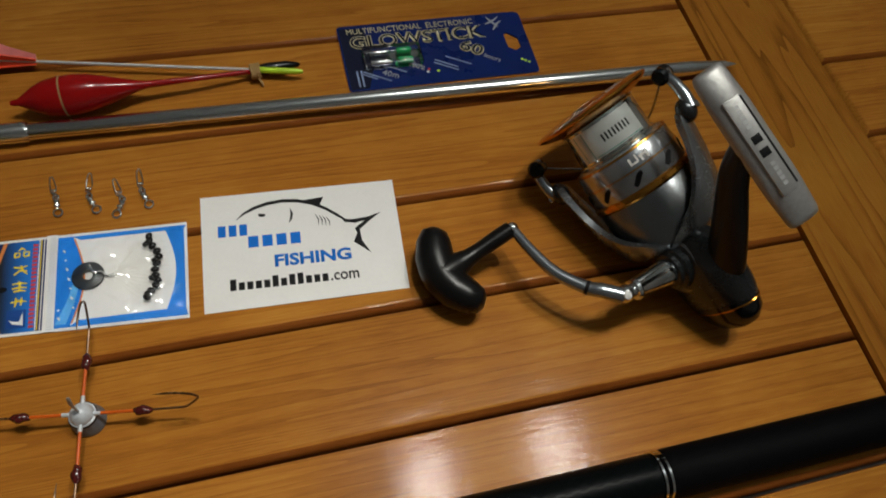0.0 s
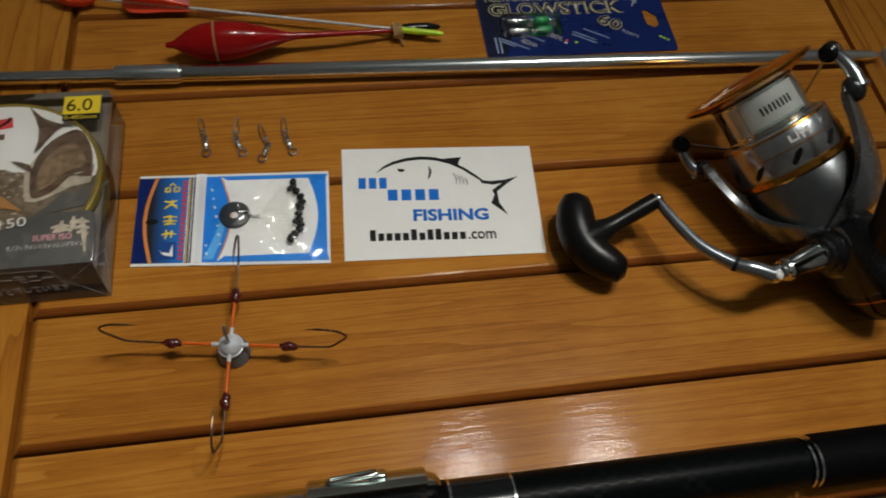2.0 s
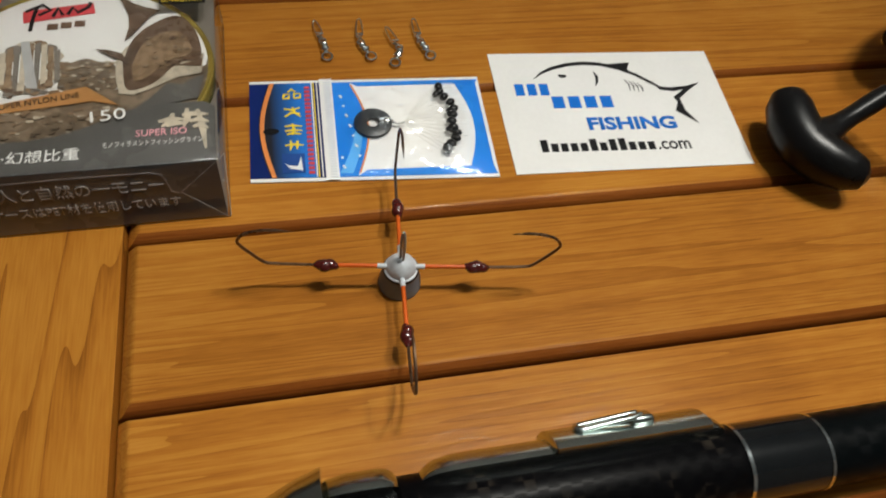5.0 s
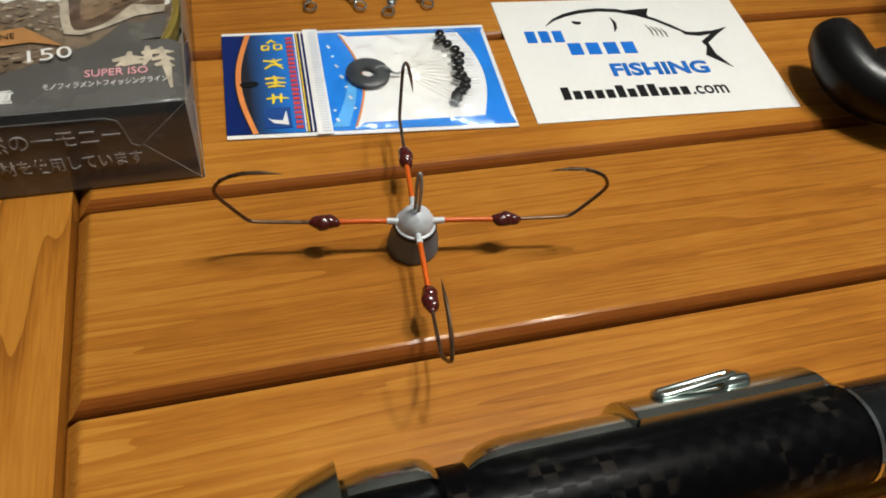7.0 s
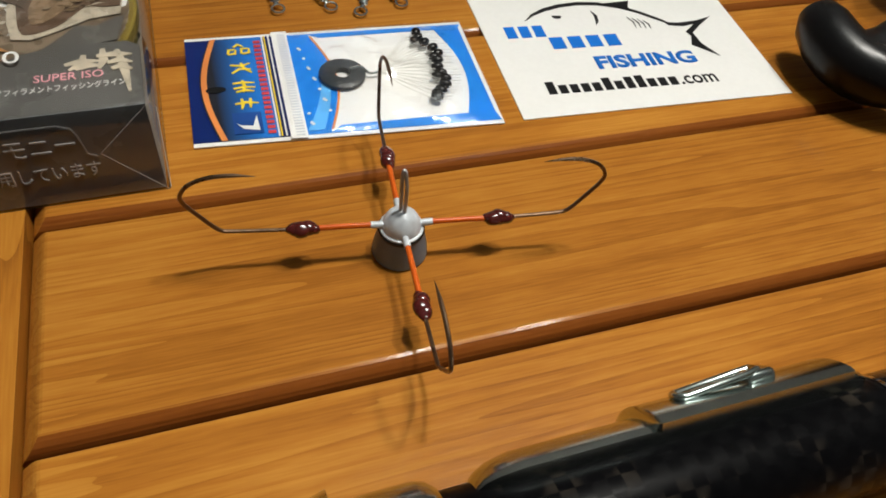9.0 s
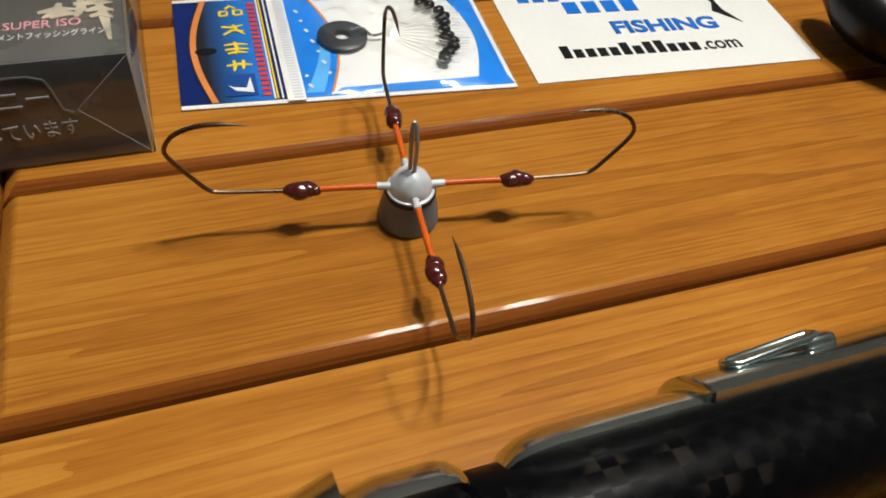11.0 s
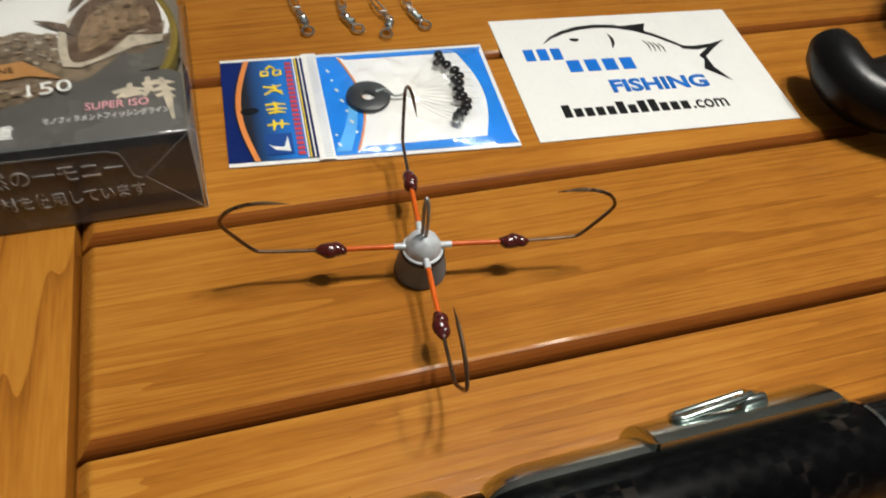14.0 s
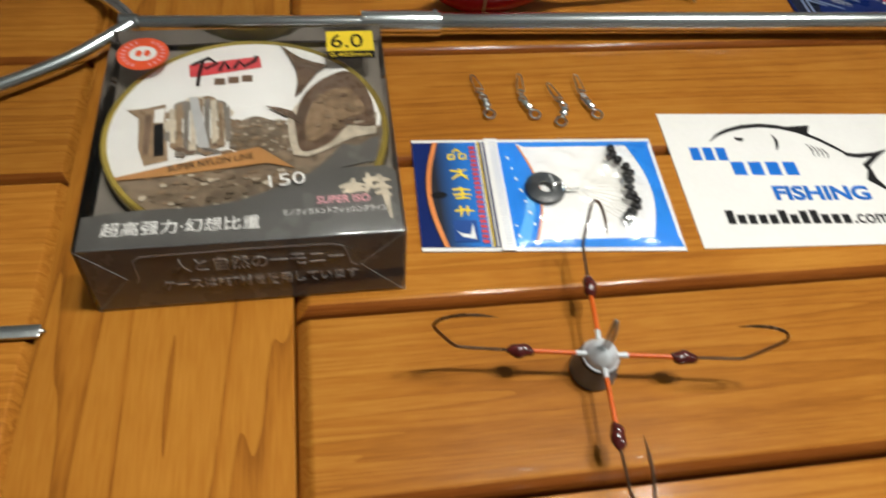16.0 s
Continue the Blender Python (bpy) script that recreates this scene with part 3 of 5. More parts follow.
# ---- pole ----
def pole():
    ax, ay, bx, by = -20.4, 12.05, 33.7, 11.15
    ang = math.degrees(math.atan2(by - ay, bx - ax))
    length = math.hypot(bx - ax, by - ay)
    stand = thing("rod_rest_pole", "polished steel telescopic rod rest lying across planks", "rod rest", at(ax, ay, 0.52, rz=ang))
    part("thin_section", lathe([(0.2, 0.0), (0.2, 0.30), (0.3, 0.36), (9.4, 0.36)], 24), POLE_STEEL, stand)
    part("collar", lathe([(9.1, 0.36), (9.12, 0.54), (9.25, 0.56), (12.3, 0.56), (12.42, 0.54), (12.44, 0.44)], 28), POLE_STEEL, stand, "thicker steel collar")
    part("main_tube", lathe([(12.4, 0.44), (12.45, 0.47), (length - 3.2, 0.47), (length - 3.0, 0.44), (length - 0.8, 0.3), (length, 0.05)], 28), POLE_STEEL, stand)
    part("rivet", lathe([(-0.02, 0.0), (-0.02, 0.1), (0.03, 0.1), (0.05, 0.0)], 12, m=Matrix.Translation((12.2, 0.1, 0.56)) @ Matrix.Rotation(radians(-90), 4, "Y")), STEEL, stand)
    # folded head: a hinge and two prongs
    part("hinge", lathe([(-0.35, 0), (-0.35, 0.42), (0.35, 0.42), (0.35, 0)], 20, m=Matrix.Translation((-0.1, 0, 0)) @ Matrix.Rotation(radians(90), 4, "Z") @ Matrix.Rotation(radians(90), 4, "Z")), STEEL, stand, "steel hinge")
    part("prong", tube(smooth_path([(0, -0.1, 0.05), (-0.8, -0.9, 0.0), (-2.2, -2.1, -0.1), (-4.6, -3.6, -0.15), (-8.5, -5.6, -0.15)]), 0.33, 14), CHROME, stand, "folded steel prong")
    part("prong", tube(smooth_path([(0, 0.1, 0.1), (-0.5, 0.8, 0.1), (-1.3, 1.7, 0.0), (-2.6, 2.9, -0.1), (-5.2, 4.6, -0.15)]), 0.26, 14), CHROME, stand, "folded steel prong")
    return stand


pole()


# ---- floats ----
def red_float():
    ob = thing("fishing_float", "glossy red teardrop fishing float with a thin red stem", "fishing float", at(-8.6, 13.4, 0.0, rz=3.2))
    part("body", lathe([(-0.12, 0.0), (-0.1, 0.12), (0.08, 0.17), (0.25, 0.18), (0.6, 0.39), (1.1, 0.71), (1.7, 0.95), (2.4, 1.07), (3.1, 1.08), (3.9, 0.98), (4.8, 0.75), (5.7, 0.47), (6.4, 0.27), (7.0, 0.17), (7.1, 0.0)], 36, m=Matrix.Translation((0, 0.0, 1.08))), RED_LACQUER, ob)
    part("band", lathe([(2.50, 1.065), (2.51, 1.085), (2.59, 1.09), (2.60, 1.07)], 36, m=Matrix.Translation((0, 0, 1.08))), RUBBER_BAND, ob, "thin tan painted band")
    part("stem", tube([(6.7, 0, 1.08), (9.5, 0.08, 0.92), (12.6, 0.36, 0.56)], [0.2, 0.15, 0.13], 12), RED_LACQUER, ob)
    part("tip", lathe([(12.2, 0.0), (12.2, 0.15), (12.5, 0.25), (13.4, 0.33), (14.4, 0.30), (15.1, 0.14), (15.25, 0.0)], 18, m=Matrix.Translation((0, 0.52, 0.45))), BLACK_GLOSS, ob, "glossy black tip")
    return ob


red_float()


def waggler():
    ob = thing("fishing_float", "white-stemmed fishing float with fluorescent red tip and pink fins", "fishing float", pose(-0.16, 0.1818, 0.0062, 0, 0.15, -10.3))
    part("stem", lathe([(0.6, 0.0), (0.6, 0.09), (20.3, 0.09), (20.3, 0)], 12), WHITE_PAINT, ob, "thin white stem")
    part("tip", lathe([(0, 0.0), (0, 0.13), (0.75, 0.14), (0.8, 0.16)], 14), FLUO_RED, ob, "short orange-red tip")
    part("bulb", lathe([(0.7, 0.12), (0.9, 0.32), (1.4, 0.52), (2.0, 0.60), (2.6, 0.50), (3.05, 0.28), (3.2, 0.12)], 26), FLUO_RED, ob, "fluorescent red bulb")
    for k, (a, tall) in enumerate(((38, 1.0), (105, 0.85), (212, 0.5))):
        fin = plate([(4.75, 0.06), (4.7, 0.5 * tall), (5.0, 1.0 * tall), (5.25, 1.15 * tall), (5.9, 1.12 * tall), (7.0, 0.74 * tall), (8.4, 0.40 * tall), (8.45, 0.06)], -0.035, 0.035, m=Matrix.Rotation(radians(a), 4, "X"))
        part("fin", fin, (PINK_FIN, FLUO_RED, FLUO_RED)[k], ob, "translucent pink plastic fin")
    part("tail", lathe([(20.2, 0.0), (20.2, 0.15), (20.5, 0.19), (22.6, 0.17), (23.0, 0.1), (23.0, 0.0)], 14), LIME, ob, "lime green tail")
    return ob


waggler()


def rubber_tie():
    ob = thing("rubber_band", "tan rubber band wound round both float stems", "rubber band", at(3.75, 14.45, 0.55, rz=4))
    for k in range(5):
        part("turn", tube([(0.11 * k + 0.02 * math.sin(3.1 * a + k), 0.42 * math.cos(a), 0.34 * math.sin(a)) for a in (2 * math.pi * i / 18 for i in range(18))], 0.075, 6, closed=True), RUBBER_BAND, ob)
    part("tail_end", tube(smooth_path([(0.3, -0.4, -0.1), (0.45, -0.62, -0.3), (0.5, -0.8, -0.42)]), 0.07, 6), RUBBER_BAND, ob)
    return ob


rubber_tie()



# ---- bag of float stops ----
BAG = [Vector((-9.92, 0.55)), Vector((-0.68, -0.05)), Vector((-0.5, 5.28)), Vector((-9.8, 5.62))]


def bag_xy(u, v):
    a = BAG[0].lerp(BAG[1], u)
    b = BAG[3].lerp(BAG[2], u)
    p = a.lerp(b, v)
    return p.x, p.y


def bag_area(uv, z):
    """A flat printed area with (u, v) corners in parts of the bag's width and height."""
    return plate([bag_xy(u, v) for u, v in uv], z, z + 0.012)


def arc_uv(u0, du, v0, v1, n=14):
    return [(u0 + du * math.sin(math.pi * k / (n - 1)), v0 + (v1 - v0) * k / (n - 1)) for k in range(n)]


def tackle_bag():
    bag = thing("tackle_bag", "small blue and white plastic bag of black float stops", "plastic bag")
    part("back_sheet", plate([bag_xy(u, v) for u, v in ((0, 0), (1, 0), (1, 1), (0, 1))], 0.02, 0.06), PAPER, bag, "white plastic sheet", False)
    part("header_print", bag_area([(0.0, 0.03), (0.30, 0.03), (0.30, 0.97), (0.0, 0.97)], 0.062), NAVY, bag, "navy header print", False)
    part("header_print", bag_area([(0.06, 0.03), (0.26, 0.03), (0.26, 0.97), *arc_uv(0.08, -0.045, 0.97, 0.03)], 0.076), HEADER_FADE, bag, "black header print fading to blue", False)
    left = arc_uv(0.085, -0.045, 0.03, 0.97)
    part("orange_arc", bag_area(left + [(u + 0.018, v) for u, v in left[::-1]], 0.090), ORANGE_INK, bag, "orange printed arc", False)
    part("hang_hole", plate([(x, y) for x, y in ring_outline(*bag_xy(0.085, 0.47), 0.30, 0.15, 18)], 0.104, 0.112), INK_BLACK, bag, "dark punched slot", False)
    brush = (
        ([(-0.34, 0.02), (0.0, 0.06), (0.36, -0.02)], [(-0.12, 0.24), (-0.10, 0.0), (-0.16, -0.24)], [(0.14, 0.22), (0.12, 0.0), (0.10, -0.2)]),
        ([(-0.32, 0.16), (0.0, 0.18), (0.34, 0.12)], [(-0.32, -0.08), (0.0, -0.05), (0.34, -0.1)], [(-0.02, 0.28), (0.02, 0.0), (-0.04, -0.3)], [(-0.26, -0.26), (0.0, -0.2), (0.28, -0.28)]),
        ([(-0.32, 0.20), (0.0, 0.12), (0.30, 0.22)], [(-0.30, -0.22), (-0.05, -0.02), (0.30, -0.08)], [(0.02, 0.26), (0.08, 0.0), (0.30, -0.26)]),
        ([(-0.34, -0.18), (-0.12, -0.16), (-0.08, 0.04)], [(-0.34, -0.16), (-0.30, 0.04), (-0.1, 0.06)], [(0.10, -0.2), (0.32, -0.16), (0.34, 0.06)], [(0.08, -0.18), (0.10, 0.06), (0.32, 0.06)], [(-0.14, 0.16), (0.0, 0.3), (0.16, 0.16)]),
    )
    for k, v in enumerate((0.33, 0.49, 0.66, 0.84)):
        x, y = bag_xy(0.175, v)
        for q, pts in enumerate(brush[k]):
            part("yellow_bar", stroke([(x + dx, y + dy) for dx, dy in pts], [0.075, 0.11, 0.05], 0.103, 0.110 + 0.003 * q), YELLOW_INK, bag, "yellow brush bar", False)
    part("logo_square", bag_area([(0.125, 0.07), (0.215, 0.07), (0.215, 0.25), (0.125, 0.25)], 0.104), DEEP_BLUE, bag, "blue square", False)
    part("logo_shape", plate([bag_xy(u, v) for u, v in ((0.135, 0.16), (0.155, 0.11), (0.205, 0.09), (0.20, 0.22), (0.185, 0.13), (0.15, 0.14))], 0.118, 0.128), PAPER, bag, "pale curved shape", False)
    for k in range(21):
        v0 = 0.06 + 0.042 * k
        part("red_bar", bag_area([(0.228, v0), (0.252, v0), (0.252, v0 + 0.026), (0.228, v0 + 0.026)], 0.104), RED_INK, bag, "small red letter bar", False)
    for u, mat in ((0.258, PAPER), (0.266, YELLOW_INK), (0.273, NAVY), (0.280, PAPER), (0.287, NAVY)):
        part("stripe", bag_area([(u, 0.03), (u + 0.005, 0.03), (u + 0.005, 0.97), (u, 0.97)], 0.106), mat, bag, "thin printed stripe", False)
    part("zip_strip", bag_area([(0.294, 0.0), (0.348, 0.0), (0.348, 1.0), (0.294, 1.0)], 0.118), PAPER, bag, "white strip", False)
    for k in range(40):
        v0 = 0.02 + 0.024 * k
        part("zip_tooth", bag_area([(0.312, v0), (0.340, v0), (0.340, v0 + 0.009), (0.312, v0 + 0.009)], 0.131), RIB_GREY, bag, "fine ridge", False)
    arc = arc_uv(0.425, 0.055, 0.06, 0.94)
    part("blue_field", bag_area([(0.348, 0.03), (0.425, 0.03), *arc, (0.425, 0.97), (0.348, 0.97)], 0.064), BRIGHT_BLUE, bag, "bright blue print", False)
    part("pale_swirl", bag_area([(u - 0.075 + 0.05 * k / 13, v) for k, (u, v) in enumerate(arc[:9])] + [(u - 0.022, v) for u, v in arc[:9][::-1]], 0.078), SKY_BLUE, bag, "pale blue swirl", False)
    part("arc_edge", bag_area(arc + [(u + 0.008, v) for u, v in arc[::-1]], 0.078), ORANGE_INK, bag, "thin tan edge", False)
    for k in range(14):
        x, y = bag_xy(0.365 + 0.075 * ((k * 0.618) % 1), 0.1 + 0.8 * ((k * 0.377 + 0.13) % 1))
        part("star", plate(ring_outline(x, y, 0.055, 0.055, 8), 0.095, 0.102), PAPER, bag, "white printed dot", False)
    part("border_print", bag_area([(0.42, 0.03), (0.995, 0.03), (0.985, 0.11), (0.46, 0.09)], 0.064), BRIGHT_BLUE, bag, "bright blue print", False)
    part("border_print", bag_area([(0.42, 0.97), (0.995, 0.97), (0.985, 0.93), (0.46, 0.925)], 0.064), BRIGHT_BLUE, bag, "bright blue print", False)
    right = arc_uv(0.885, 0.055, 0.08, 0.95)
    part("border_print", bag_area([*right, (0.985, 0.95), (0.985, 0.08)], 0.066), BRIGHT_BLUE, bag, "bright blue print", False)
    # what is inside
    x, y = bag_xy(0.505, 0.52)
    disc = lathe([(0.0, 0.24), (0.0, 0.70), (0.02, 0.74), (0.11, 0.74), (0.14, 0.70), (0.14, 0.24), (0.0, 0.24)], 30, m=Matrix.Translation((x, y, 0.10)) @ Matrix.Rotation(radians(-90), 4, "Y"), caps=False)
    part("winder", disc, DARK_FOAM, bag, "dark grey foam ring")
    hub = Vector((*bag_xy(0.60, 0.5), 0.2))
    part("wire_tie", tube(smooth_path([(x + 0.25, y, 0.34), (x + 0.6, y + 0.03, 0.36), hub, hub + Vector((0.35, 0.0, 0.05))]), 0.05, 6), CHROME, bag, "twisted wire")
    for k in range(12):
        f = k / 11
        bx, by = bag_xy(0.775 + 0.075 * math.sin(math.pi * (0.15 + 0.7 * f)) + 0.012 * math.sin(5 * k), 0.86 - 0.64 * f + 0.01 * math.sin(7 * k))
        bead = bmesh.new()
        bmesh.ops.create_icosphere(bead, subdivisions=2, radius=0.19, matrix=Matrix.Translation((bx, by, 0.28)) @ Matrix.Rotation(1.2 - 2.2 * f, 4, "Z") @ Matrix.Diagonal((1.15, 0.9, 0.75, 1)))
        part("float_stop", bead, BLACK_RUBBER, bag, "black rubber stop")
        if k % 3 == 1:
            bead = bmesh.new()
            bmesh.ops.create_icosphere(bead, subdivisions=2, radius=0.17, matrix=Matrix.Translation((bx - 0.16, by - 0.13, 0.27)) @ Matrix.Rotation(0.9 - 2 * f, 4, "Z") @ Matrix.Diagonal((1.2, 0.9, 0.75, 1)))
            part("float_stop", bead, BLACK_RUBBER, bag, "black rubber stop")
        for j in range(3):
            end = Vector((bx + 0.1 * (j - 1), by + 0.14 * (j - 1), 0.3))
            part("nylon_loop", tube(smooth_path([hub + Vector((0.3, 0, 0.05)), hub.lerp(end, 0.55) + Vector((0, 0.08 * (j - 1), 0.08)), end, end + Vector((0.5, 0.1 * (0.5 - f), -0.05))], 3), 0.011, 4), NYLON, bag, "thin clear nylon loop")
    # clear front film, slightly puffed and creased
    bm = bmesh.new()
    nu, nv = 44, 26
    grid = []
    for i in range(nu + 1):
        row = []
        for j in range(nv + 1):
            u, v = 0.30 + 0.70 * i / nu, j / nv
            puff = max(0.0, math.sin(math.pi * i / nu)) ** 0.6 * max(0.0, math.sin(math.pi * v)) ** 0.6
            crease = noise.noise(Vector((u * 9 + v * 4, v * 3 - u * 4, 1.7))) * 0.34 + noise.noise(Vector((u * 24 - v * 9, v * 16, 4.2))) * 0.17
            row.append(bm.verts.new((*bag_xy(u, v), 0.15 + puff * (0.42 + crease))))
        grid.append(row)
    for i in range(nu):
        for j in range(nv):
            bm.faces.new((grid[i][j], grid[i + 1][j], grid[i + 1][j + 1], grid[i][j + 1]))
    ob = part("front_film", bm, CLEAR_FILM, bag, "clear creased film")
    return bag


tackle_bag()


# ---- snap swivels ----
def snap_swivel(x, y, turn, bend, rise):
    ob = thing("snap_swivel", "small steel snap swivel lying on planks", "fishing swivel", at(x, y, 0.13, rz=turn), group="row of snap swivels")
    part("ring", tube([(0.21 * math.cos(a), 0.21 * math.sin(a) * 0.95, 0.03 * math.sin(a)) for a in (2 * math.pi * k / 20 for k in range(20))], 0.043, 8, closed=True), CHROME, ob, "bright wire ring")
    up = Matrix.Rotation(radians(90), 4, "Z")
    part("barrel", lathe([(0.20, 0.0), (0.20, 0.07), (0.28, 0.09), (0.32, 0.17), (0.42, 0.20), (0.50, 0.15), (0.54, 0.10), (0.60, 0.15), (0.68, 0.185), (0.78, 0.15), (0.82, 0.08), (0.92, 0.07), (0.93, 0.0)], 16, m=up), CHROME, ob, "steel barrel")
    c, s = math.cos(radians(90 + bend)), math.sin(radians(90 + bend))

    def along(r, side, z):
        return (c * r - s * side, 0.8 + s * r + c * side, z)

    part("snap_eye", tube([along(0.12 + 0.15 * math.cos(q), 0.13 * math.sin(q), 0.02) for q in (2 * math.pi * k / 14 for k in range(14))], 0.045, 7, closed=True), CHROME, ob, "small wire eye")
    part("snap", tube(smooth_path([along(0.25, -0.1, 0.0), along(0.4, 0.14, 0.05), along(0.6, 0.15, 0.04), along(1.1, 0.11, rise), along(1.40, 0.05, rise), along(1.46, -0.03, rise), along(1.36, -0.10, rise), along(0.9, -0.13, 0.04), along(0.62, -0.12, 0.06), along(0.55, 0.14, 0.12), along(0.48, -0.13, 0.1), along(0.40, 0.12, 0.1), along(0.3, -0.08, 0.08)]), 0.027, 7), CHROME, ob, "bent wire snap")
    return ob


for x, y, turn, bend, rise in ((-6.6, 6.82, 6, 6, 0.0), (-4.78, 6.72, 26, -28, 0.12), (-3.82, 6.28, -24, 42, 0.05), (-2.25, 6.62, 22, -16, 0.1)):
    snap_swivel(x, y, turn, bend, rise)


# ---- boxed fishing line ----
def line_box():
    W, D, T = 9.4, 9.9, 2.68
    box = thing("fishing_line_box", "clear plastic box holding a round spool of fishing line", "box", at(-20.02, -0.98, 0.0, rz=0.7))
    # card inlay: front and top band
    part("front_card", block(0.10, W - 0.10, 0.06, 0.12, 0.06, T - 0.10), FRONT_GREY, box, "dark printed front", False)
    part("base_card", block(0.10, W - 0.10, 0.14, D - 0.1, 0.06, 0.12), CORNER_PRINT, box, "grey-brown printed base", False)
    band = [(0.1, 0.1), (W - 0.1, 0.1), (W - 0.1, 2.55), (9.0, 2.80), (7.8, 2.82), (7.1, 2.75), (6.5, 2.60), (5.9, 2.28), (5.3, 1.95), (4.4, 1.62), (3.4, 1.47), (1.7, 1.48), (0.1, 1.32)]
    part("top_band", plate(band, T - 0.16, T - 0.10), SMOKE, box, "dark printed band", False)
    # spool and the printed corners round it
    cx, cy, R = 4.68, 5.08, 4.6
    for x, y, a in ((0.12, 0.14, 180), (W - 0.12, 0.14, 270), (W - 0.12, D - 0.12, 0), (0.12, D - 0.12, 90)):
        bow = [(min(max(px, 0.13), W - 0.13), min(max(py, 0.15), D - 0.13)) for px, py in ring_outline(cx, cy, R + 0.05, R + 0.05, 16, a + 6, a + 84)]
        part("corner_card", plate([(x, y), *bow], 1.78, 1.84), CORNER_PRINT, box, "grey-brown printed corner", False)
    up = Matrix.Translation((cx, cy, 0)) @ Matrix.Rotation(radians(-90), 4, "Y")
    part("spool_base", lathe([(0.15, 0), (0.15, R), (0.35, R), (0.38, R - 0.15), (0.38, 0)], 72, m=up), CLEAR_PLASTIC, box, "clear spool flange")
    part("wound_line", lathe([(0.4, 3.0), (0.4, R - 0.22), (1.9, R - 0.22), (1.9, 3.0)], 72, m=up), GREEN_LINE, box, "wound olive nylon line")
    part("spool_rim", lathe([(1.92, R - 0.30), (1.92, R), (2.10, R + 0.02), (2.26, R), (2.30, R - 0.06), (2.26, R - 0.20)], 72, m=up, caps=False), GOLD_RIM, box, "golden spool rim")
    Z = 2.26
    part("spool_label", plate(ring_outline(cx, cy, R - 0.14, R - 0.14, 72), Z - 0.05, Z), PAPER, box, "white round label", False)

    def disc(pts, z, mat, label):
        """An area of the label, held inside its edge."""
        out = []
        for x, y in pts:
            d = Vector((x - cx, y - cy))
            if d.length > R - 0.18:
                d *= (R - 0.18) / d.length
            out.append((cx + d.x, cy + d.y))
        part("label_print", plate(out, z, z + 0.012), mat, box, label, False)

    def leaf(pts):
        loop = smooth_path([(x, y, 0) for x, y in [*pts, pts[0]]], 5)[:-1]
        return [(p.x, p.y) for p in loop]

    def clods(count, seed, x0, x1, y0, y1, size, mats, z):
        """Small mottled patches of print."""
        rnd = random.Random(seed)
        for k in range(count):
            x, y, q = rnd.uniform(x0, x1), rnd.uniform(y0, y1), size * rnd.uniform(0.6, 1.4)
            disc([(x + q * rnd.uniform(0.7, 1.3) * math.cos(a), y + 0.6 * q * rnd.uniform(0.7, 1.3) * math.sin(a)) for a in (2 * math.pi * i / 8 for i in range(8))], z + 0.0008 * k, mats[k % len(mats)], "mottled patch")

    # ground of mottled stone
    low = [(cx + (R - 0.2) * math.cos(radians(a)), cy + (R - 0.2) * math.sin(radians(a))) for a in range(208, 366, 6)]
    disc([(0.75, 2.95), *low, (9.0, 5.0), (8.0, 4.6), (6.3, 4.1), (5.0, 3.7), (3.0, 3.3)], Z + 0.002, STONE_PRINT, "mottled brown print")
    disc(leaf([(4.1, 4.2), (4.15, 5.2), (4.5, 5.5), (4.95, 5.65), (5.4, 5.45), (5.9, 5.25), (6.1, 4.2), (5.2, 3.7)]), Z + 0.003, STONE_PRINT, "mottled brown print")
    clods(60, 3, 4.2, 5.9, 4.0, 5.5, 0.09, (PALE_STONE, STONE_PRINT, TAN_PRINT), Z + 0.006)
    clods(90, 4, 1.6, 6.2, 1.6, 3.2, 0.10, (PALE_STONE, STONE_PRINT, TAN_PRINT, STONE_PRINT), Z + 0.006)
    # large brown curved shape with a pale ragged edge
    disc([(5.95, 5.35), (5.98, 4.5), (6.12, 3.72), (6.6, 3.62), (7.2, 3.9), (8.05, 4.40), (8.85, 4.55), (8.95, 5.6), (8.3, 5.4), (7.6, 4.6), (6.6, 4.2), (6.3, 5.2), (6.5, 6.4), (6.2, 6.0)], Z + 0.055, PALE_STONE, "pale ragged edge")
    disc(leaf([(6.18, 5.3), (6.45, 6.4), (7.05, 7.25), (8.0, 7.75), (8.6, 7.0), (8.85, 5.9), (8.75, 5.25), (8.05, 5.1), (7.3, 4.2), (6.6, 3.85), (6.3, 4.1)]), Z + 0.068, BROWN_PRINT, "dark brown curved shape")
    disc(leaf([(6.5, 5.1), (6.8, 6.1), (7.4, 6.75), (8.1, 6.8), (8.5, 6.0), (8.4, 5.5), (7.7, 5.2), (7.1, 4.5), (6.6, 4.3)]), Z + 0.082, TAN_PRINT, "tan curved shape")
    clods(30, 8, 6.7, 8.4, 4.7, 6.6, 0.10, (BROWN_PRINT, TAN_PRINT, STONE_PRINT, TAN_PRINT), Z + 0.108)
    disc([(5.72, 9.35), (6.05, 8.95), (6.45, 8.55), (6.9, 8.3), (7.4, 8.1), (7.0, 7.7), (6.68, 7.15), (6.45, 6.75), (6.2, 6.45), (6.32, 7.2), (6.28, 7.9), (6.05, 8.6)], Z + 0.070, BROWN_PRINT, "dark pointed shape")
    disc([(5.25, 6.05), (5.7, 5.95), (6.15, 5.75), (6.4, 5.1), (6.1, 5.4), (5.8, 5.6)], Z + 0.084, BROWN_PRINT, "dark pointed shape")
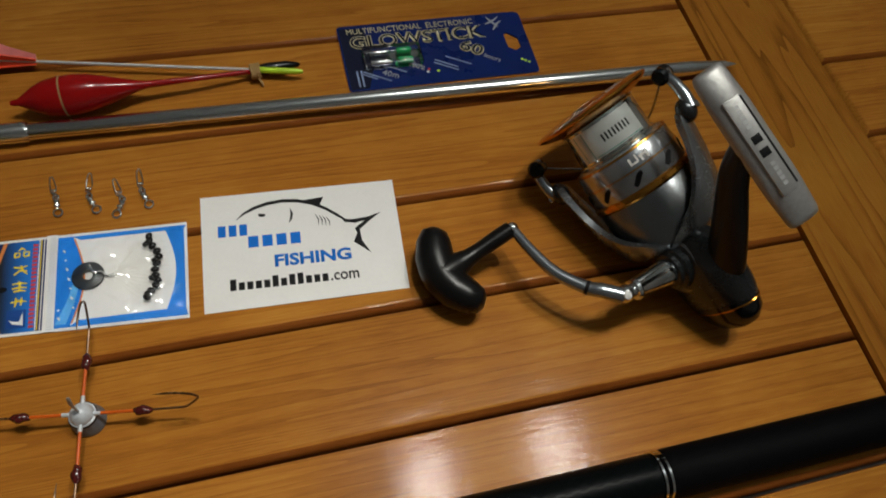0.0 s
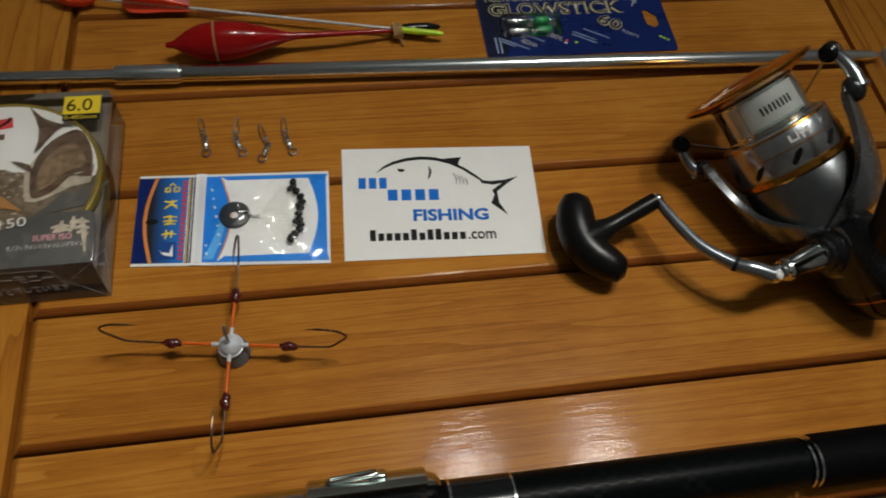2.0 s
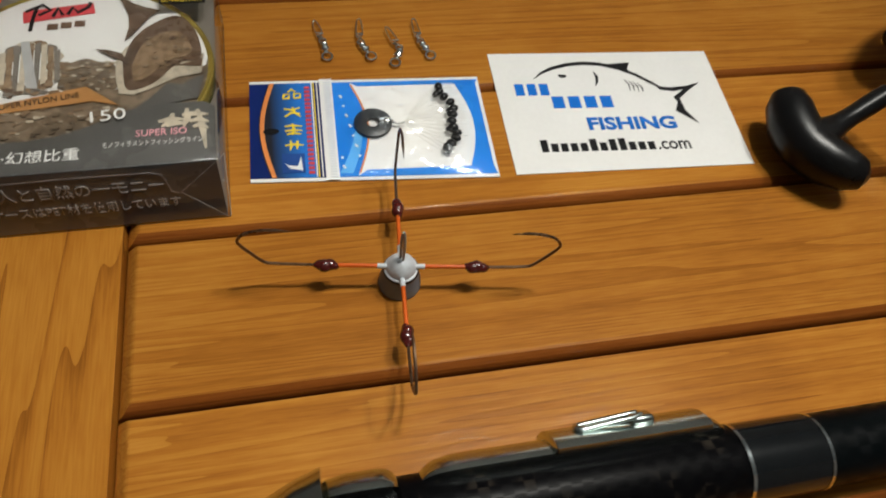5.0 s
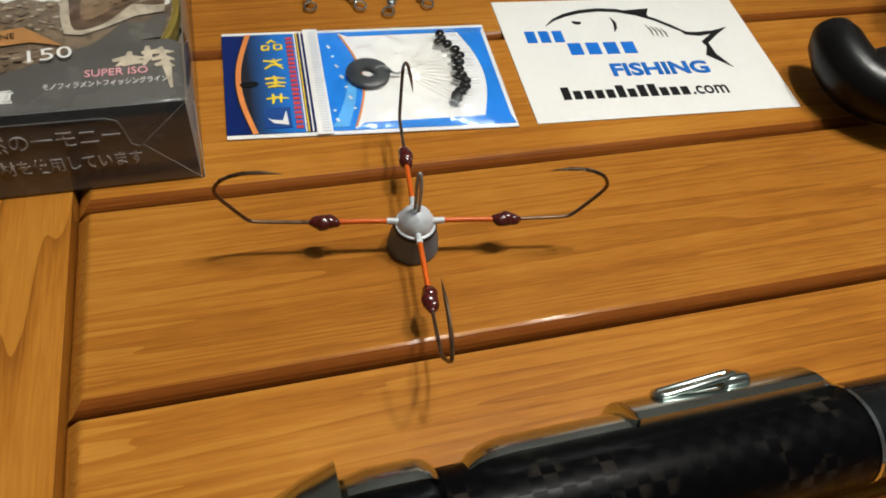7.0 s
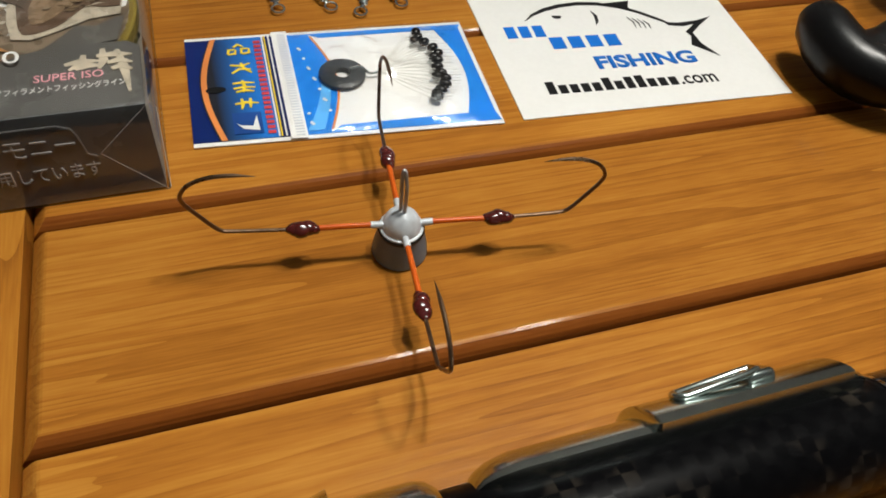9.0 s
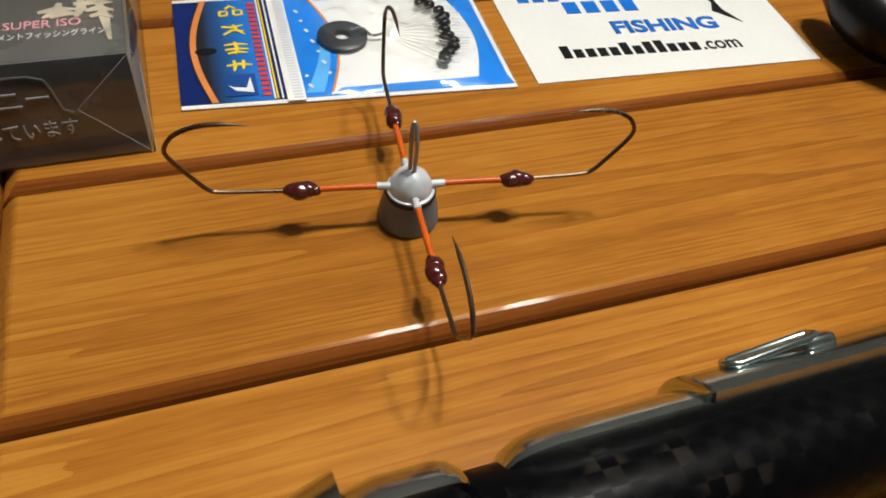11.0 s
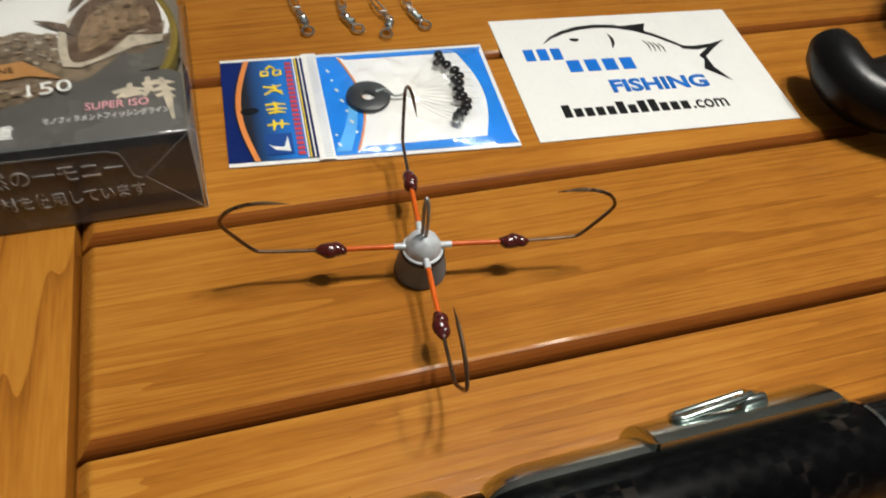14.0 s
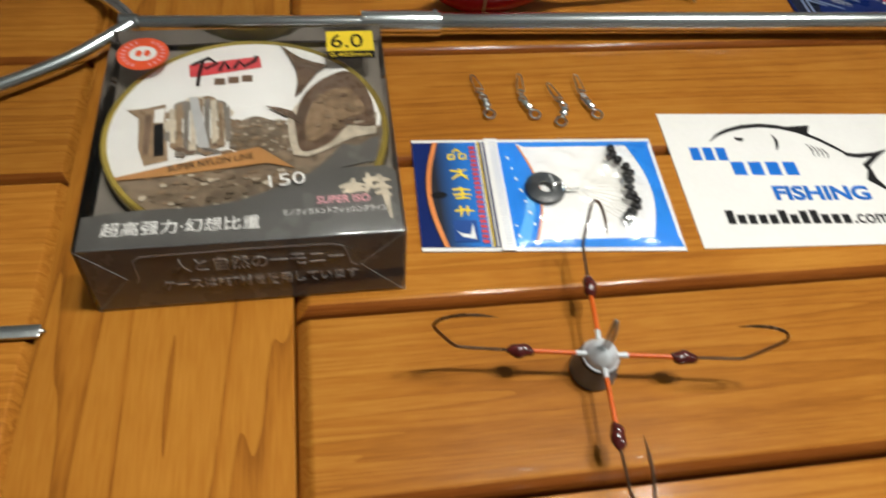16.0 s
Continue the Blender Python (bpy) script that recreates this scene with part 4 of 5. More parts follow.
    disc([(8.1, 5.0), (8.5, 5.15), (8.9, 5.3), (8.85, 4.9), (8.5, 4.9)], Z + 0.084, BROWN_PRINT, "dark pointed shape")
    disc([(6.6, 2.85), (7.2, 3.45), (7.7, 4.1), (8.2, 4.0), (8.7, 4.35), (8.95, 4.4), (8.9, 3.2)], Z + 0.070, SMOKE, "dark rock shape")
    # winding spool picture as plain shapes
    disc([(0.78, 6.15), (1.3, 6.2), (1.97, 6.38), (2.1, 5.0), (2.24, 3.78), (1.54, 3.58), (1.28, 4.4), (1.18, 5.75)], Z + 0.018, TAN_PRINT, "tan printed shape")
    disc([(1.38, 5.85), (1.58, 5.9), (1.62, 4.1), (1.45, 4.05)], Z + 0.032, BROWN_PRINT, "brown printed shape")
    disc([(1.68, 5.4), (1.98, 5.45), (2.1, 4.0), (1.8, 3.95)], Z + 0.034, INK_BLACK, "black printed shape")
    disc([(1.66, 6.1), (1.98, 6.2), (1.98, 5.5), (1.68, 5.48)], Z + 0.034, PAPER, "white printed shape")
    for k in range(14):
        a = 2 * math.pi * k / 14
        x, y = 3.1 + 0.85 * math.cos(a), 5.35 + 1.15 * math.sin(a)
        disc(ring_outline(x, y, 0.34, 0.26, 9), Z + 0.018 + 0.001 * k, (TAN_PRINT, PALE_STONE, CORNER_PRINT)[k % 3], "beige printed lump")
    for k in range(9):
        x0 = 2.15 + 0.22 * k
        tall = 1.15 * math.sqrt(max(0.1, 1 - ((k - 4) / 5.0) ** 2))
        jig = 0.07 * math.sin(3.7 * k)
        disc([(x0 + 0.1, 5.2 - tall + jig), (x0 + 0.26, 5.2 - tall - jig), (x0 + 0.14, 5.45 + tall - jig), (x0 - 0.04, 5.4 + tall + jig)], Z + 0.036 + 0.001 * k, (PALE_STONE, TAN_PRINT, CORNER_PRINT)[k % 3], "beige printed slat")
    disc([(2.72, 6.65), (3.0, 6.65), (3.5, 4.2), (3.14, 4.25)], Z + 0.058, PALE_GREY, "pale band shape")
    clods(14, 5, 2.3, 4.4, 3.75, 4.4, 0.13, (TAN_PRINT, CORNER_PRINT, BROWN_PRINT), Z + 0.050)
    disc([(0.72, 2.92), (0.73, 3.08), (2.24, 3.48), (5.04, 4.15), (6.15, 3.15), (5.3, 3.42), (2.3, 3.06)], Z + 0.064, ORANGE_BROWN, "orange-brown banner")
    part("word", lettering("SUPER NYLON LINE", 2.3, 3.22, 2.6, 0.26, Z + 0.080, rz=9), INK_BLACK, box, "small dark letters", False)
    part("word", lettering("150", 5.42, 2.0, 1.1, 0.50, T + 0.005, rz=6), PAPER, box, "white digits", False)
    part("name_bar", plate([(2.68, 7.72), (5.09, 8.15), (5.0, 8.75), (2.6, 8.37)], Z + 0.018, Z + 0.03), RED_INK, box, "red bar", False)
    for k, pts in enumerate(([(2.95, 7.25), (2.98, 7.9), (3.06, 8.5)], [(2.7, 8.35), (3.25, 8.72), (3.55, 8.4), (3.15, 8.12)], [(3.65, 8.0), (3.8, 8.5), (3.98, 8.08)], [(4.15, 8.1), (4.3, 8.5), (4.5, 8.2), (4.85, 8.5), (4.9, 8.75)])):
        part("brush_stroke", stroke(pts, [0.13] * len(pts), Z + 0.034, Z + 0.046 + 0.004 * k), INK_BLACK, box, "black brush stroke", False)
    for k in range(3):
        part("name_mark", block(3.5 + 0.46 * k, 3.86 + 0.46 * k, 7.30 + 0.06 * k, 7.62 + 0.06 * k, Z + 0.018, Z + 0.03), BROWN_PRINT, box, "small dark mark", False)
    # stickers
    part("red_sticker", plate(ring_outline(1.15, 8.55, 0.86, 0.86, 40), T + 0.004, T + 0.012), ORANGE_RED, box, "round orange-red sticker", False)
    part("sticker_centre", plate(ring_outline(1.15, 8.55, 0.46, 0.40, 30), T + 0.014, T + 0.02), PAPER, box, "white oval", False)
    for dx in (-0.14, 0.14):
        part("sticker_mark", plate(ring_outline(1.15 + dx, 8.55, 0.11, 0.17, 14), T + 0.022, T + 0.028), ORANGE_RED, box, "red mark", False)
    for k in range(22):
        q = radians(360 / 22 * k)
        if k not in (5, 6, 16, 17):
            part("sticker_letter", block(-0.035, 0.035, -0.07, 0.07, T + 0.014, T + 0.02, m=Matrix.Translation((1.15 + 0.66 * math.cos(q), 8.55 + 0.66 * math.sin(q), 0)) @ Matrix.Rotation(q + math.pi / 2, 4, "Z")), PINK_INK, box, "tiny pale bar", False)
    part("yellow_sticker", block(7.4, 9.08, 8.42, 9.55, T + 0.004, T + 0.012), YELLOW_INK, box, "yellow size sticker", False)
    part("black_strip", block(7.42, 9.08, 8.0, 8.41, T + 0.004, T + 0.012), INK_BLACK, box, "black strip", False)
    part("word", lettering("6.0", 7.55, 8.6, 1.15, 0.76, T + 0.014), INK_BLACK, box, "black digits", False)
    part("word", lettering("0.405mm", 7.5, 8.09, 1.45, 0.24, T + 0.014), YELLOW_INK, box, "small yellow digits", False)
    # band print
    part("word", lettering("\u8d85\u9ad8\u5f3a\u529b\u00b7\u5e7b\u60f3\u6bd4\u91cd", 0.68, 0.50, 4.45, 0.54, T - 0.094, bold=0.012), PAPER, box, "white bold characters", False)
    part("word", lettering("SUPER ISO", 6.8, 1.33, 1.6, 0.30, T - 0.094, bold=0.01), PINK_INK, box, "pink letters", False)
    part("word", lettering("\u30e2\u30ce\u30d5\u30a3\u30e9\u30e1\u30f3\u30c8\u30d5\u30a3\u30c3\u30b7\u30f3\u30b0\u30e9\u30a4\u30f3", 5.8, 0.92, 3.1, 0.26, T - 0.094), PAPER, box, "small white characters", False)
    for k, pts in enumerate(([(7.5, 1.95), (7.9, 2.05), (8.3, 2.0)], [(7.75, 1.72), (8.05, 1.85), (8.4, 1.8)], [(7.95, 2.3), (7.9, 1.95), (7.6, 1.7)], [(8.4, 2.5), (8.42, 2.0), (8.3, 1.65)], [(8.25, 2.2), (8.7, 2.22), (9.1, 2.15)], [(8.75, 2.4), (8.9, 1.6), (9.0, 0.6)], [(8.5, 1.85), (8.8, 1.95), (9.1, 1.8)], [(8.6, 1.6), (8.85, 1.7), (9.08, 1.5)])):
        part("brush_stroke", stroke(pts, [0.12, 0.24, 0.07], T - 0.094, T - 0.084 + 0.003 * k), PALE_STONE, box, "beige brush stroke", False)
    face = Matrix.Translation((0, 0.055, 0)) @ Matrix.Rotation(radians(90), 4, "X")
    part("word", lettering("\u4eba\u3068\u81ea\u7136\u306e\u4e00\u30e2\u30cb\u30fc", 2.5, 1.45, 5.0, 0.58, 0, bm_m=face, bold=0.006), PALE_GREY, box, "pale characters", False)
    part("word", lettering("\u30b1\u30fc\u30b9\u306fPET\u6750\u3092\u4f7f\u7528\u3057\u3066\u3044\u307e\u3059", 2.1, 0.72, 5.8, 0.46, 0, bm_m=face, bold=0.006), PALE_GREY, box, "pale characters", False)
    inset = [(1.7, 2.2), (1.5, 2.05), (1.5, 1.3), (1.4, 1.15)], [(1.7, 2.22), (4.6, 2.28), (7.2, 2.26), (7.5, 2.15), (7.6, 1.9), (7.7, 1.4), (7.9, 1.3)]
    for pts in inset:
        edge = stroke(pts, [0.035] * len(pts), 0, 0.008)
        bmesh.ops.transform(edge, matrix=face, verts=edge.verts)
        part("inset_line", edge, PALE_GREY, box, "thin pale line", False)
    # clear outer shell with folded end flaps
    part("shell", block(0, W, 0, D, 0.0, T, 0.06, 2), CLEAR_FILM, box, "clear plastic shell")
    part("flap_edge", tube([(W + 0.005, 0.05, T - 0.05), (W + 0.01, 1.5, 1.45), (W + 0.005, 0.05, 0.05)], 0.008, 5), PALE_GREY, box, "folded flap edge")
    part("flap_edge", tube([(W - 0.05, -0.005, T - 0.05), (W - 1.4, -0.012, 1.4), (W - 0.05, -0.005, 0.05)], 0.006, 5), PALE_GREY, box, "folded flap edge")
    part("flap_edge", tube([(0.05, -0.005, T - 0.05), (1.2, -0.012, 1.4), (0.05, -0.005, 0.05)], 0.006, 5), PALE_GREY, box, "folded flap edge")
    # the soft front leans back
    for ob in box.children:
        for v in ob.data.vertices:
            v.co.y += 0.16 * v.co.z * max(0.0, 1 - v.co.y / (D * CM))
    return box


line_box()


# ---- blister card ----
def holed_plate(outer, inner, z0, z1):
    bm = bmesh.new()
    edges = []
    for loop in (outer, inner):
        vs = [bm.verts.new((x, y, z0)) for x, y in loop]
        edges += [bm.edges.new((vs[k], vs[(k + 1) % len(vs)])) for k in range(len(vs))]
    bmesh.ops.triangle_fill(bm, use_beauty=True, use_dissolve=False, edges=edges)
    out = bmesh.ops.extrude_face_region(bm, geom=list(bm.faces))
    bmesh.ops.translate(bm, vec=(0, 0, z1 - z0), verts=[g for g in out["geom"] if isinstance(g, bmesh.types.BMVert)])
    return bm


def blister_card():
    ob = thing("blister_card", "navy blister card of small electronic glow sticks", "blister pack", at(9.15, 12.58, 0.0, rz=0.2))
    W, H = 11.85, 5.2
    outer = [(0.2, 0), (W - 0.25, 0), (W - 0.07, 0.07), (W, 0.25), (W, H - 0.3), (W - 0.09, H - 0.09), (W - 0.3, H), (0.2, H), (0.06, H - 0.06), (0, H - 0.2), (0, 0.2), (0.06, 0.06)]
    hole = [(10.35, 3.35), (10.6, 3.45), (11.2, 2.9), (11.22, 2.2), (10.85, 1.9), (10.4, 2.2)]
    part("card", holed_plate(outer, hole, 0.03, 0.09), NAVY, ob, "navy printed card", False)
    part("dark_corner", plate([(0.1, 0.1), (1.2, 0.1), (1.9, 2.2), (1.6, 4.9), (0.1, 5.0)], 0.094, 0.10), NAVY_DARK, ob, "darker print", False)
    Z = 0.10
    part("word", lettering("MULTIFUNCTIONAL  ELECTRONIC", 0.55, 4.46, 8.1, 0.45, Z), PALE_GOLD, ob, "pale gold outlined letters", False)
    part("word", lettering("GLOWSTICK", 0.60, 3.22, 8.60, 1.08, Z, bold=0.045), PALE_GOLD, ob, "pale gold outlined letters", False)
    part("word", lettering("GLOWSTICK", 0.665, 3.285, 8.47, 0.95, Z + 0.014, thick=0.008, bold=-0.004), NAVY_DARK, ob, "dark letter faces", False)
    part("word", lettering("60", 7.15, 2.45, 1.55, 0.98, Z, rz=-31, bold=0.05), PALE_GOLD, ob, "pale gold digits", False)
    part("word", lettering("60", 7.24, 2.49, 1.42, 0.84, Z + 0.014, rz=-31, thick=0.008, bold=0.0), NAVY_DARK, ob, "dark digit faces", False)
    part("word", lettering("hours", 8.62, 1.62, 1.05, 0.34, Z, rz=-31), PALE_GREY, ob, "small white letters", False)
    part("word", lettering("40m", 2.1, 1.05, 1.0, 0.40, Z, rz=-24), PALE_GREY, ob, "small white letters", False)
    part("word", lettering("100%", 3.85, 1.5, 0.95, 0.36, Z, rz=-30), PALE_GREY, ob, "small white letters", False)
    for x, y, w in ((1.0, 1.35, 1.8), (0.9, 1.2, 1.0), (2.3, 1.75, 1.5), (3.7, 1.85, 0.8), (5.5, 1.75, 1.5), (5.4, 1.55, 1.6), (6.2, 1.95, 1.7)):
        part("text_bar", block(0, w, 0, 0.10, Z, Z + 0.01, m=Matrix.Translation((x, y, 0)) @ Matrix.Rotation(radians(-30), 4, "Z")), PALE_BLUE_INK, ob, "tiny printed line", False)
    for y0 in (0.3, 0.55):
        part("text_bar", block(0.3 + y0, 0.42 + y0, 0.25, 1.5, Z, Z + 0.01), PALE_BLUE_INK, ob, "tiny printed line", False)
    for pts in ([(9.6, 4.9), (9.9, 4.4), (10.2, 4.0)], [(9.4, 4.3), (9.9, 4.5), (10.4, 4.85)], [(9.8, 3.75), (10.1, 4.2), (10.5, 4.5)]):
        part("logo_stroke", stroke(pts, [0.06, 0.16, 0.05], Z, Z + 0.01), PALE_GREY, ob, "pale brush stroke", False)
    for x, mat in ((5.0, RED_INK), (4.9, PAPER), (5.55, LIME)):
        part("dot", plate(ring_outline(x, 1.1 if mat is RED_INK else 0.9, 0.09, 0.08, 12), Z, Z + 0.01), mat, ob, "tiny printed dot", False)
    for k in range(3):
        part("size_mark", block(10.9 + 0.2 * k, 11.05 + 0.2 * k, 1.05 - 0.14 * k, 1.2 - 0.14 * k, Z, Z + 0.01), LIME, ob, "tiny lime mark", False)
    for y in (1.80, 2.55):
        part("glow_stick", lathe([(1.55, 0), (1.55, 0.16), (1.62, 0.19), (2.75, 0.19), (2.85, 0.15), (2.85, 0)], 16, m=Matrix.Translation((0, y, 0.32))), CHROME, ob, "small silver capsule")
        part("glow_stick", lathe([(3.25, 0), (3.25, 0.2), (3.32, 0.24), (4.05, 0.24), (4.15, 0.18), (4.15, 0)], 16, m=Matrix.Translation((0, y, 0.34))), GREEN_CAP, ob, "small green capsule")
    part("blister", block(1.15, 4.75, 1.35, 3.0, 0.095, 0.66, 0.2, 3), CLEAR_FILM, ob, "clear plastic blister")
    return ob


blister_card()


# ---- rod handle ----
def arc_strip(x0, x1, r0, r1, a0, a1, n=10, round_end=0.0):
    """A curved plate along the rod or round the spool; angles go from the y axis to the z axis. round_end: length of its eased ends."""
    bm = bmesh.new()
    rows = [(x0, 1.0), (x1, 1.0)]
    if round_end:
        e = round_end
        rows = [(x0, 0.12), (x0 + 0.2 * e, 0.5), (x0 + 0.5 * e, 0.8), (x0 + e, 1.0), (x1 - 0.5 * e, 1.0), (x1 - 0.25 * e, 0.85), (x1 - 0.08 * e, 0.55), (x1, 0.2)]
    ends = []
    for x, k in rows:
        lo, hi = a0 + (a1 - a0) * 0.18 * (1 - k), a1 - (a1 - a0) * 0.18 * (1 - k)
        top = r0 + (r1 - r0) * k
        sect = [(top - (0.03 if i in (0, n) and round_end else 0), lo + (hi - lo) * i / n) for i in range(n + 1)] + [(r0, hi + (lo - hi) * i / n) for i in range(n + 1)]
        ends.append([bm.verts.new((x, r * math.cos(radians(a)), r * math.sin(radians(a)))) for r, a in sect])
    m = len(ends[0])
    for p, q in zip(ends, ends[1:]):
        for k in range(m):
            bm.faces.new((p[k], p[(k + 1) % m], q[(k + 1) % m], q[k]))
    for e in (ends[0], ends[-1]):
        for k in range(n):
            bm.faces.new((e[k], e[k + 1], e[m - 2 - k], e[m - 1 - k]))
    return bm


def fishing_rod():
    ob = thing("fishing_rod", "black fishing rod with a chrome reel seat", "fishing rod", at(0, -12.02, 1.17, rz=0.35))
    part("butt_section", lathe([(-60, 0), (-60, 1.0), (-58, 1.08), (-14.2, 1.10), (-14, 0.95)], 40), BLACK_MATT, ob, "matt black grip")
    part("seat_body", lathe([(-14.1, 0.9), (-14, 1.12), (-9.9, 1.14), (-9.8, 1.08), (-6.4, 1.08), (-6.3, 1.17), (3.15, 1.17), (3.35, 1.12), (3.4, 0.9)], 48), BLACK_WEAVE, ob, "black patterned reel seat")
    part("collar", lathe([(3.38, 0.9), (3.4, 1.15), (5.85, 1.12), (5.9, 0.9)], 40), BLACK_GLOSS, ob, "glossy black collar")
    part("ring", lathe([(3.3, 1.0), (3.32, 1.185), (3.42, 1.185), (3.44, 1.0)], 40), CHROME, ob, "thin chrome ring")
    part("ring", lathe([(5.84, 1.0), (5.86, 1.15), (5.94, 1.15), (5.97, 1.0)], 40), CHROME, ob, "thin chrome ring")
    part("fore_section", lathe([(5.92, 0.9), (5.95, 1.08), (18.5, 1.04), (18.6, 0.9)], 40), CARBON_GLOSS, ob, "glossy black carbon section")
    for x in (18.55, 18.85):
        part("ring", lathe([(x, 0.9), (x + 0.02, 1.10), (x + 0.12, 1.10), (x + 0.14, 0.9)], 40), CHROME, ob, "thin chrome ring")
    part("fore_grip", lathe([(18.7, 0.8), (18.99, 1.06), (19.3, 1.11), (34, 1.12), (60, 1.05), (61, 0.9), (61.2, 0.4), (61.2, 0)], 40), BLACK_MATT, ob, "matt black foam grip")
    # metal plate with fixed and sliding hoods
    part("seat_plate", arc_strip(-5.7, 3.1, 1.12, 1.53, 0, 57, 14, 0.9), DARK_CHROME, ob, "chrome plate")
    part("sliding_hood", arc_strip(-2.14, 2.55, 1.50, 1.75, -8, 60, 16, 0.10), DARK_CHROME, ob, "chrome sliding hood")
    # wire loop and its hinge, lifted off the sliding hood
    round_rod = Matrix.Rotation(radians(36), 4, "X") @ Matrix.Translation((0, 1.80, 0))
    loop = [(-1.12 - 0.17 * math.sin(math.pi * k / 10), 0.0, 0.17 * math.cos(math.pi * k / 10)) for k in range(11)] + [(0.35, 0.10, -0.19), (0.62, 0.14, -0.12), (0.62, 0.14, 0.12), (0.35, 0.10, 0.19)]
    lever = tube(loop, 0.085, 10, closed=True)
    bmesh.ops.transform(lever, matrix=round_rod, verts=lever.verts)
    part("lever", lever, DARK_CHROME, ob, "dark chrome locking lever")
    part("hinge_block", block(0.30, 1.0, -0.14, 0.15, -0.30, 0.26, 0.12, 4, m=round_rod), DARK_CHROME, ob, "rounded chrome hinge")
    hood = lathe([(-9.8, 1.10), (-9.75, 1.16), (-9.0, 1.50), (-8.3, 1.72), (-8.28, 1.62), (-9.0, 1.3)], 40)
    bmesh.ops.delete(hood, geom=[v for v in hood.verts if v.co.y < 0.15 or v.co.z < -0.25], context="VERTS")
    part("fixed_hood", hood, DARK_CHROME, ob, "chrome fixed hood")
    part("seat_plate", arc_strip(-8.6, -6.3, 1.05, 1.46, 4, 62, 12, 0.9), DARK_CHROME, ob, "chrome plate")
    return ob


fishing_rod()


# ---- thin metal bar at the far field ----
bar = thing("metal_bar", "thin flat grey metal bar lying on planks", "metal bar", at(-21.5, -1.55, 0.0, rz=-1))
part("blade", block(-16, 0, -0.22, 0.22, 0.05, 0.2, 0.05, 2), STEEL, bar)
part("tip", lathe([(0, 0.0), (0, 0.11), (0.12, 0.07), (0.18, 0)], 10, m=Matrix.Translation((-0.02, 0, 0.125))), STEEL, bar)


# ---- spinning reel: x along the spool's axis, y along the handle's shaft, z towards the foot ----
def spinning_reel():
    ax = Vector((-0.46, 0.80, 0.39)).normalized()
    hx = Vector((-0.883, -0.458, -0.103))
    hx = (hx - ax * hx.dot(ax)).normalized()
    sx = ax.cross(hx)
    base = Vector((23.35, 1.72, 3.80)) + hx * 0.75 - sx * 0.65 - ax * 0.3
    hx, sx = (hx + sx * 0.1).normalized(), (sx - hx * 0.1).normalized()
    m = Matrix((ax, hx, sx)).transposed().to_4x4()
    m.translation = base * CM
    reel = thing("spinning_reel", "grey and gold metal spinning reel resting on its handle", "fishing reel", m)
    # spool
    part("spool_rim", lathe([(4.74, 1.8), (4.84, 2.15), (4.98, 2.6), (5.10, 2.95), (5.20, 3.15), (5.29, 3.20), (5.38, 3.15), (5.46, 2.9), (5.52, 2.3), (5.45, 1.2), (5.6, 0.9), (5.65, 0)], 64), GOLD, reel, "gold anodised spool lip")
    spool = part("spool", lathe([(2.6, 1.6), (2.75, 2.1), (2.9, 2.12), (2.95, 2.03), (4.7, 2.03), (4.76, 2.1), (4.84, 1.9)], 56), SPOOL_METAL, reel, "bright bare metal spool")
    lab = arc_strip(3.05, 4.6, 2.035, 2.055, -4, 100, 20)
    part("spool_label", lab, LABEL_SILVER, spool, "pale printed label")
    for k in range(8):
        part("letter_bar", arc_strip(3.62, 4.02, 2.057, 2.068, 42 + 5.6 * k, 44.6 + 5.6 * k, 2), INK_BLACK, spool, "dark letter bar")
    for a in (4, 18):
        part("label_line", arc_strip(3.08, 4.56, 2.057, 2.066, a, a + 0.9, 1), GREEN_INK, spool, "thin green line")
    part("label_line", arc_strip(3.1, 3.14, 2.057, 2.066, 22, 98, 12), GREEN_INK, spool, "thin green line")
    skirt = part("skirt", lathe([(0.75, 2.2), (0.78, 2.62), (0.9, 2.66), (2.5, 2.58), (2.62, 2.52), (2.74, 2.3), (2.76, 1.7)], 64), GREY_METAL, reel, "grey brushed metal skirt")
    part("gold_line", lathe([(2.56, 2.50), (2.58, 2.58), (2.66, 2.56), (2.68, 2.36)], 64), GOLD, skirt, "gold trim line")
    part("gold_line", lathe([(1.68, 2.58), (1.70, 2.64), (1.76, 2.637), (1.78, 2.58)], 64), GOLD, skirt, "gold trim line")
    part("gold_ring", lathe([(0.36, 2.3), (0.39, 2.68), (0.5, 2.77), (0.70, 2.76), (0.8, 2.66), (0.8, 2.3)], 64), GOLD, reel, "gold trim ring")
    for k in range(9):
        a = 40 * k + 6
        slot = bmesh.new()
        pts = [(0.95, a), (1.12, a - 2.5), (1.52, a + 6), (1.60, a + 12), (1.42, a + 12.5), (1.05, a + 4)]
        lo = [slot.verts.new((x, 2.58 * math.cos(radians(q)), 2.58 * math.sin(radians(q)))) for x, q in pts]
        hi = [slot.verts.new((x, 2.674 * math.cos(radians(q)), 2.674 * math.sin(radians(q)))) for x, q in pts]
        slot.faces.new(lo)
        slot.faces.new(hi)
        for i in range(len(pts)):
            slot.faces.new((lo[i], lo[(i + 1) % len(pts)], hi[(i + 1) % len(pts)], hi[i]))
        part("slot", slot, INK_BLACK, skirt, "dark slot", False)
    for x0, x1, a0, a1 in ((1.95, 2.32, 52, 54.5), (1.95, 2.05, 54, 62), (2.0, 2.38, 60, 62), (1.9, 2.2, 65, 67.5), (2.12, 2.22, 64, 74), (1.92, 2.34, 72, 74.5)):
        part("mark", arc_strip(x0, x1, 2.55, 2.65, a0, a1, 3), PAPER, skirt, "white mark")
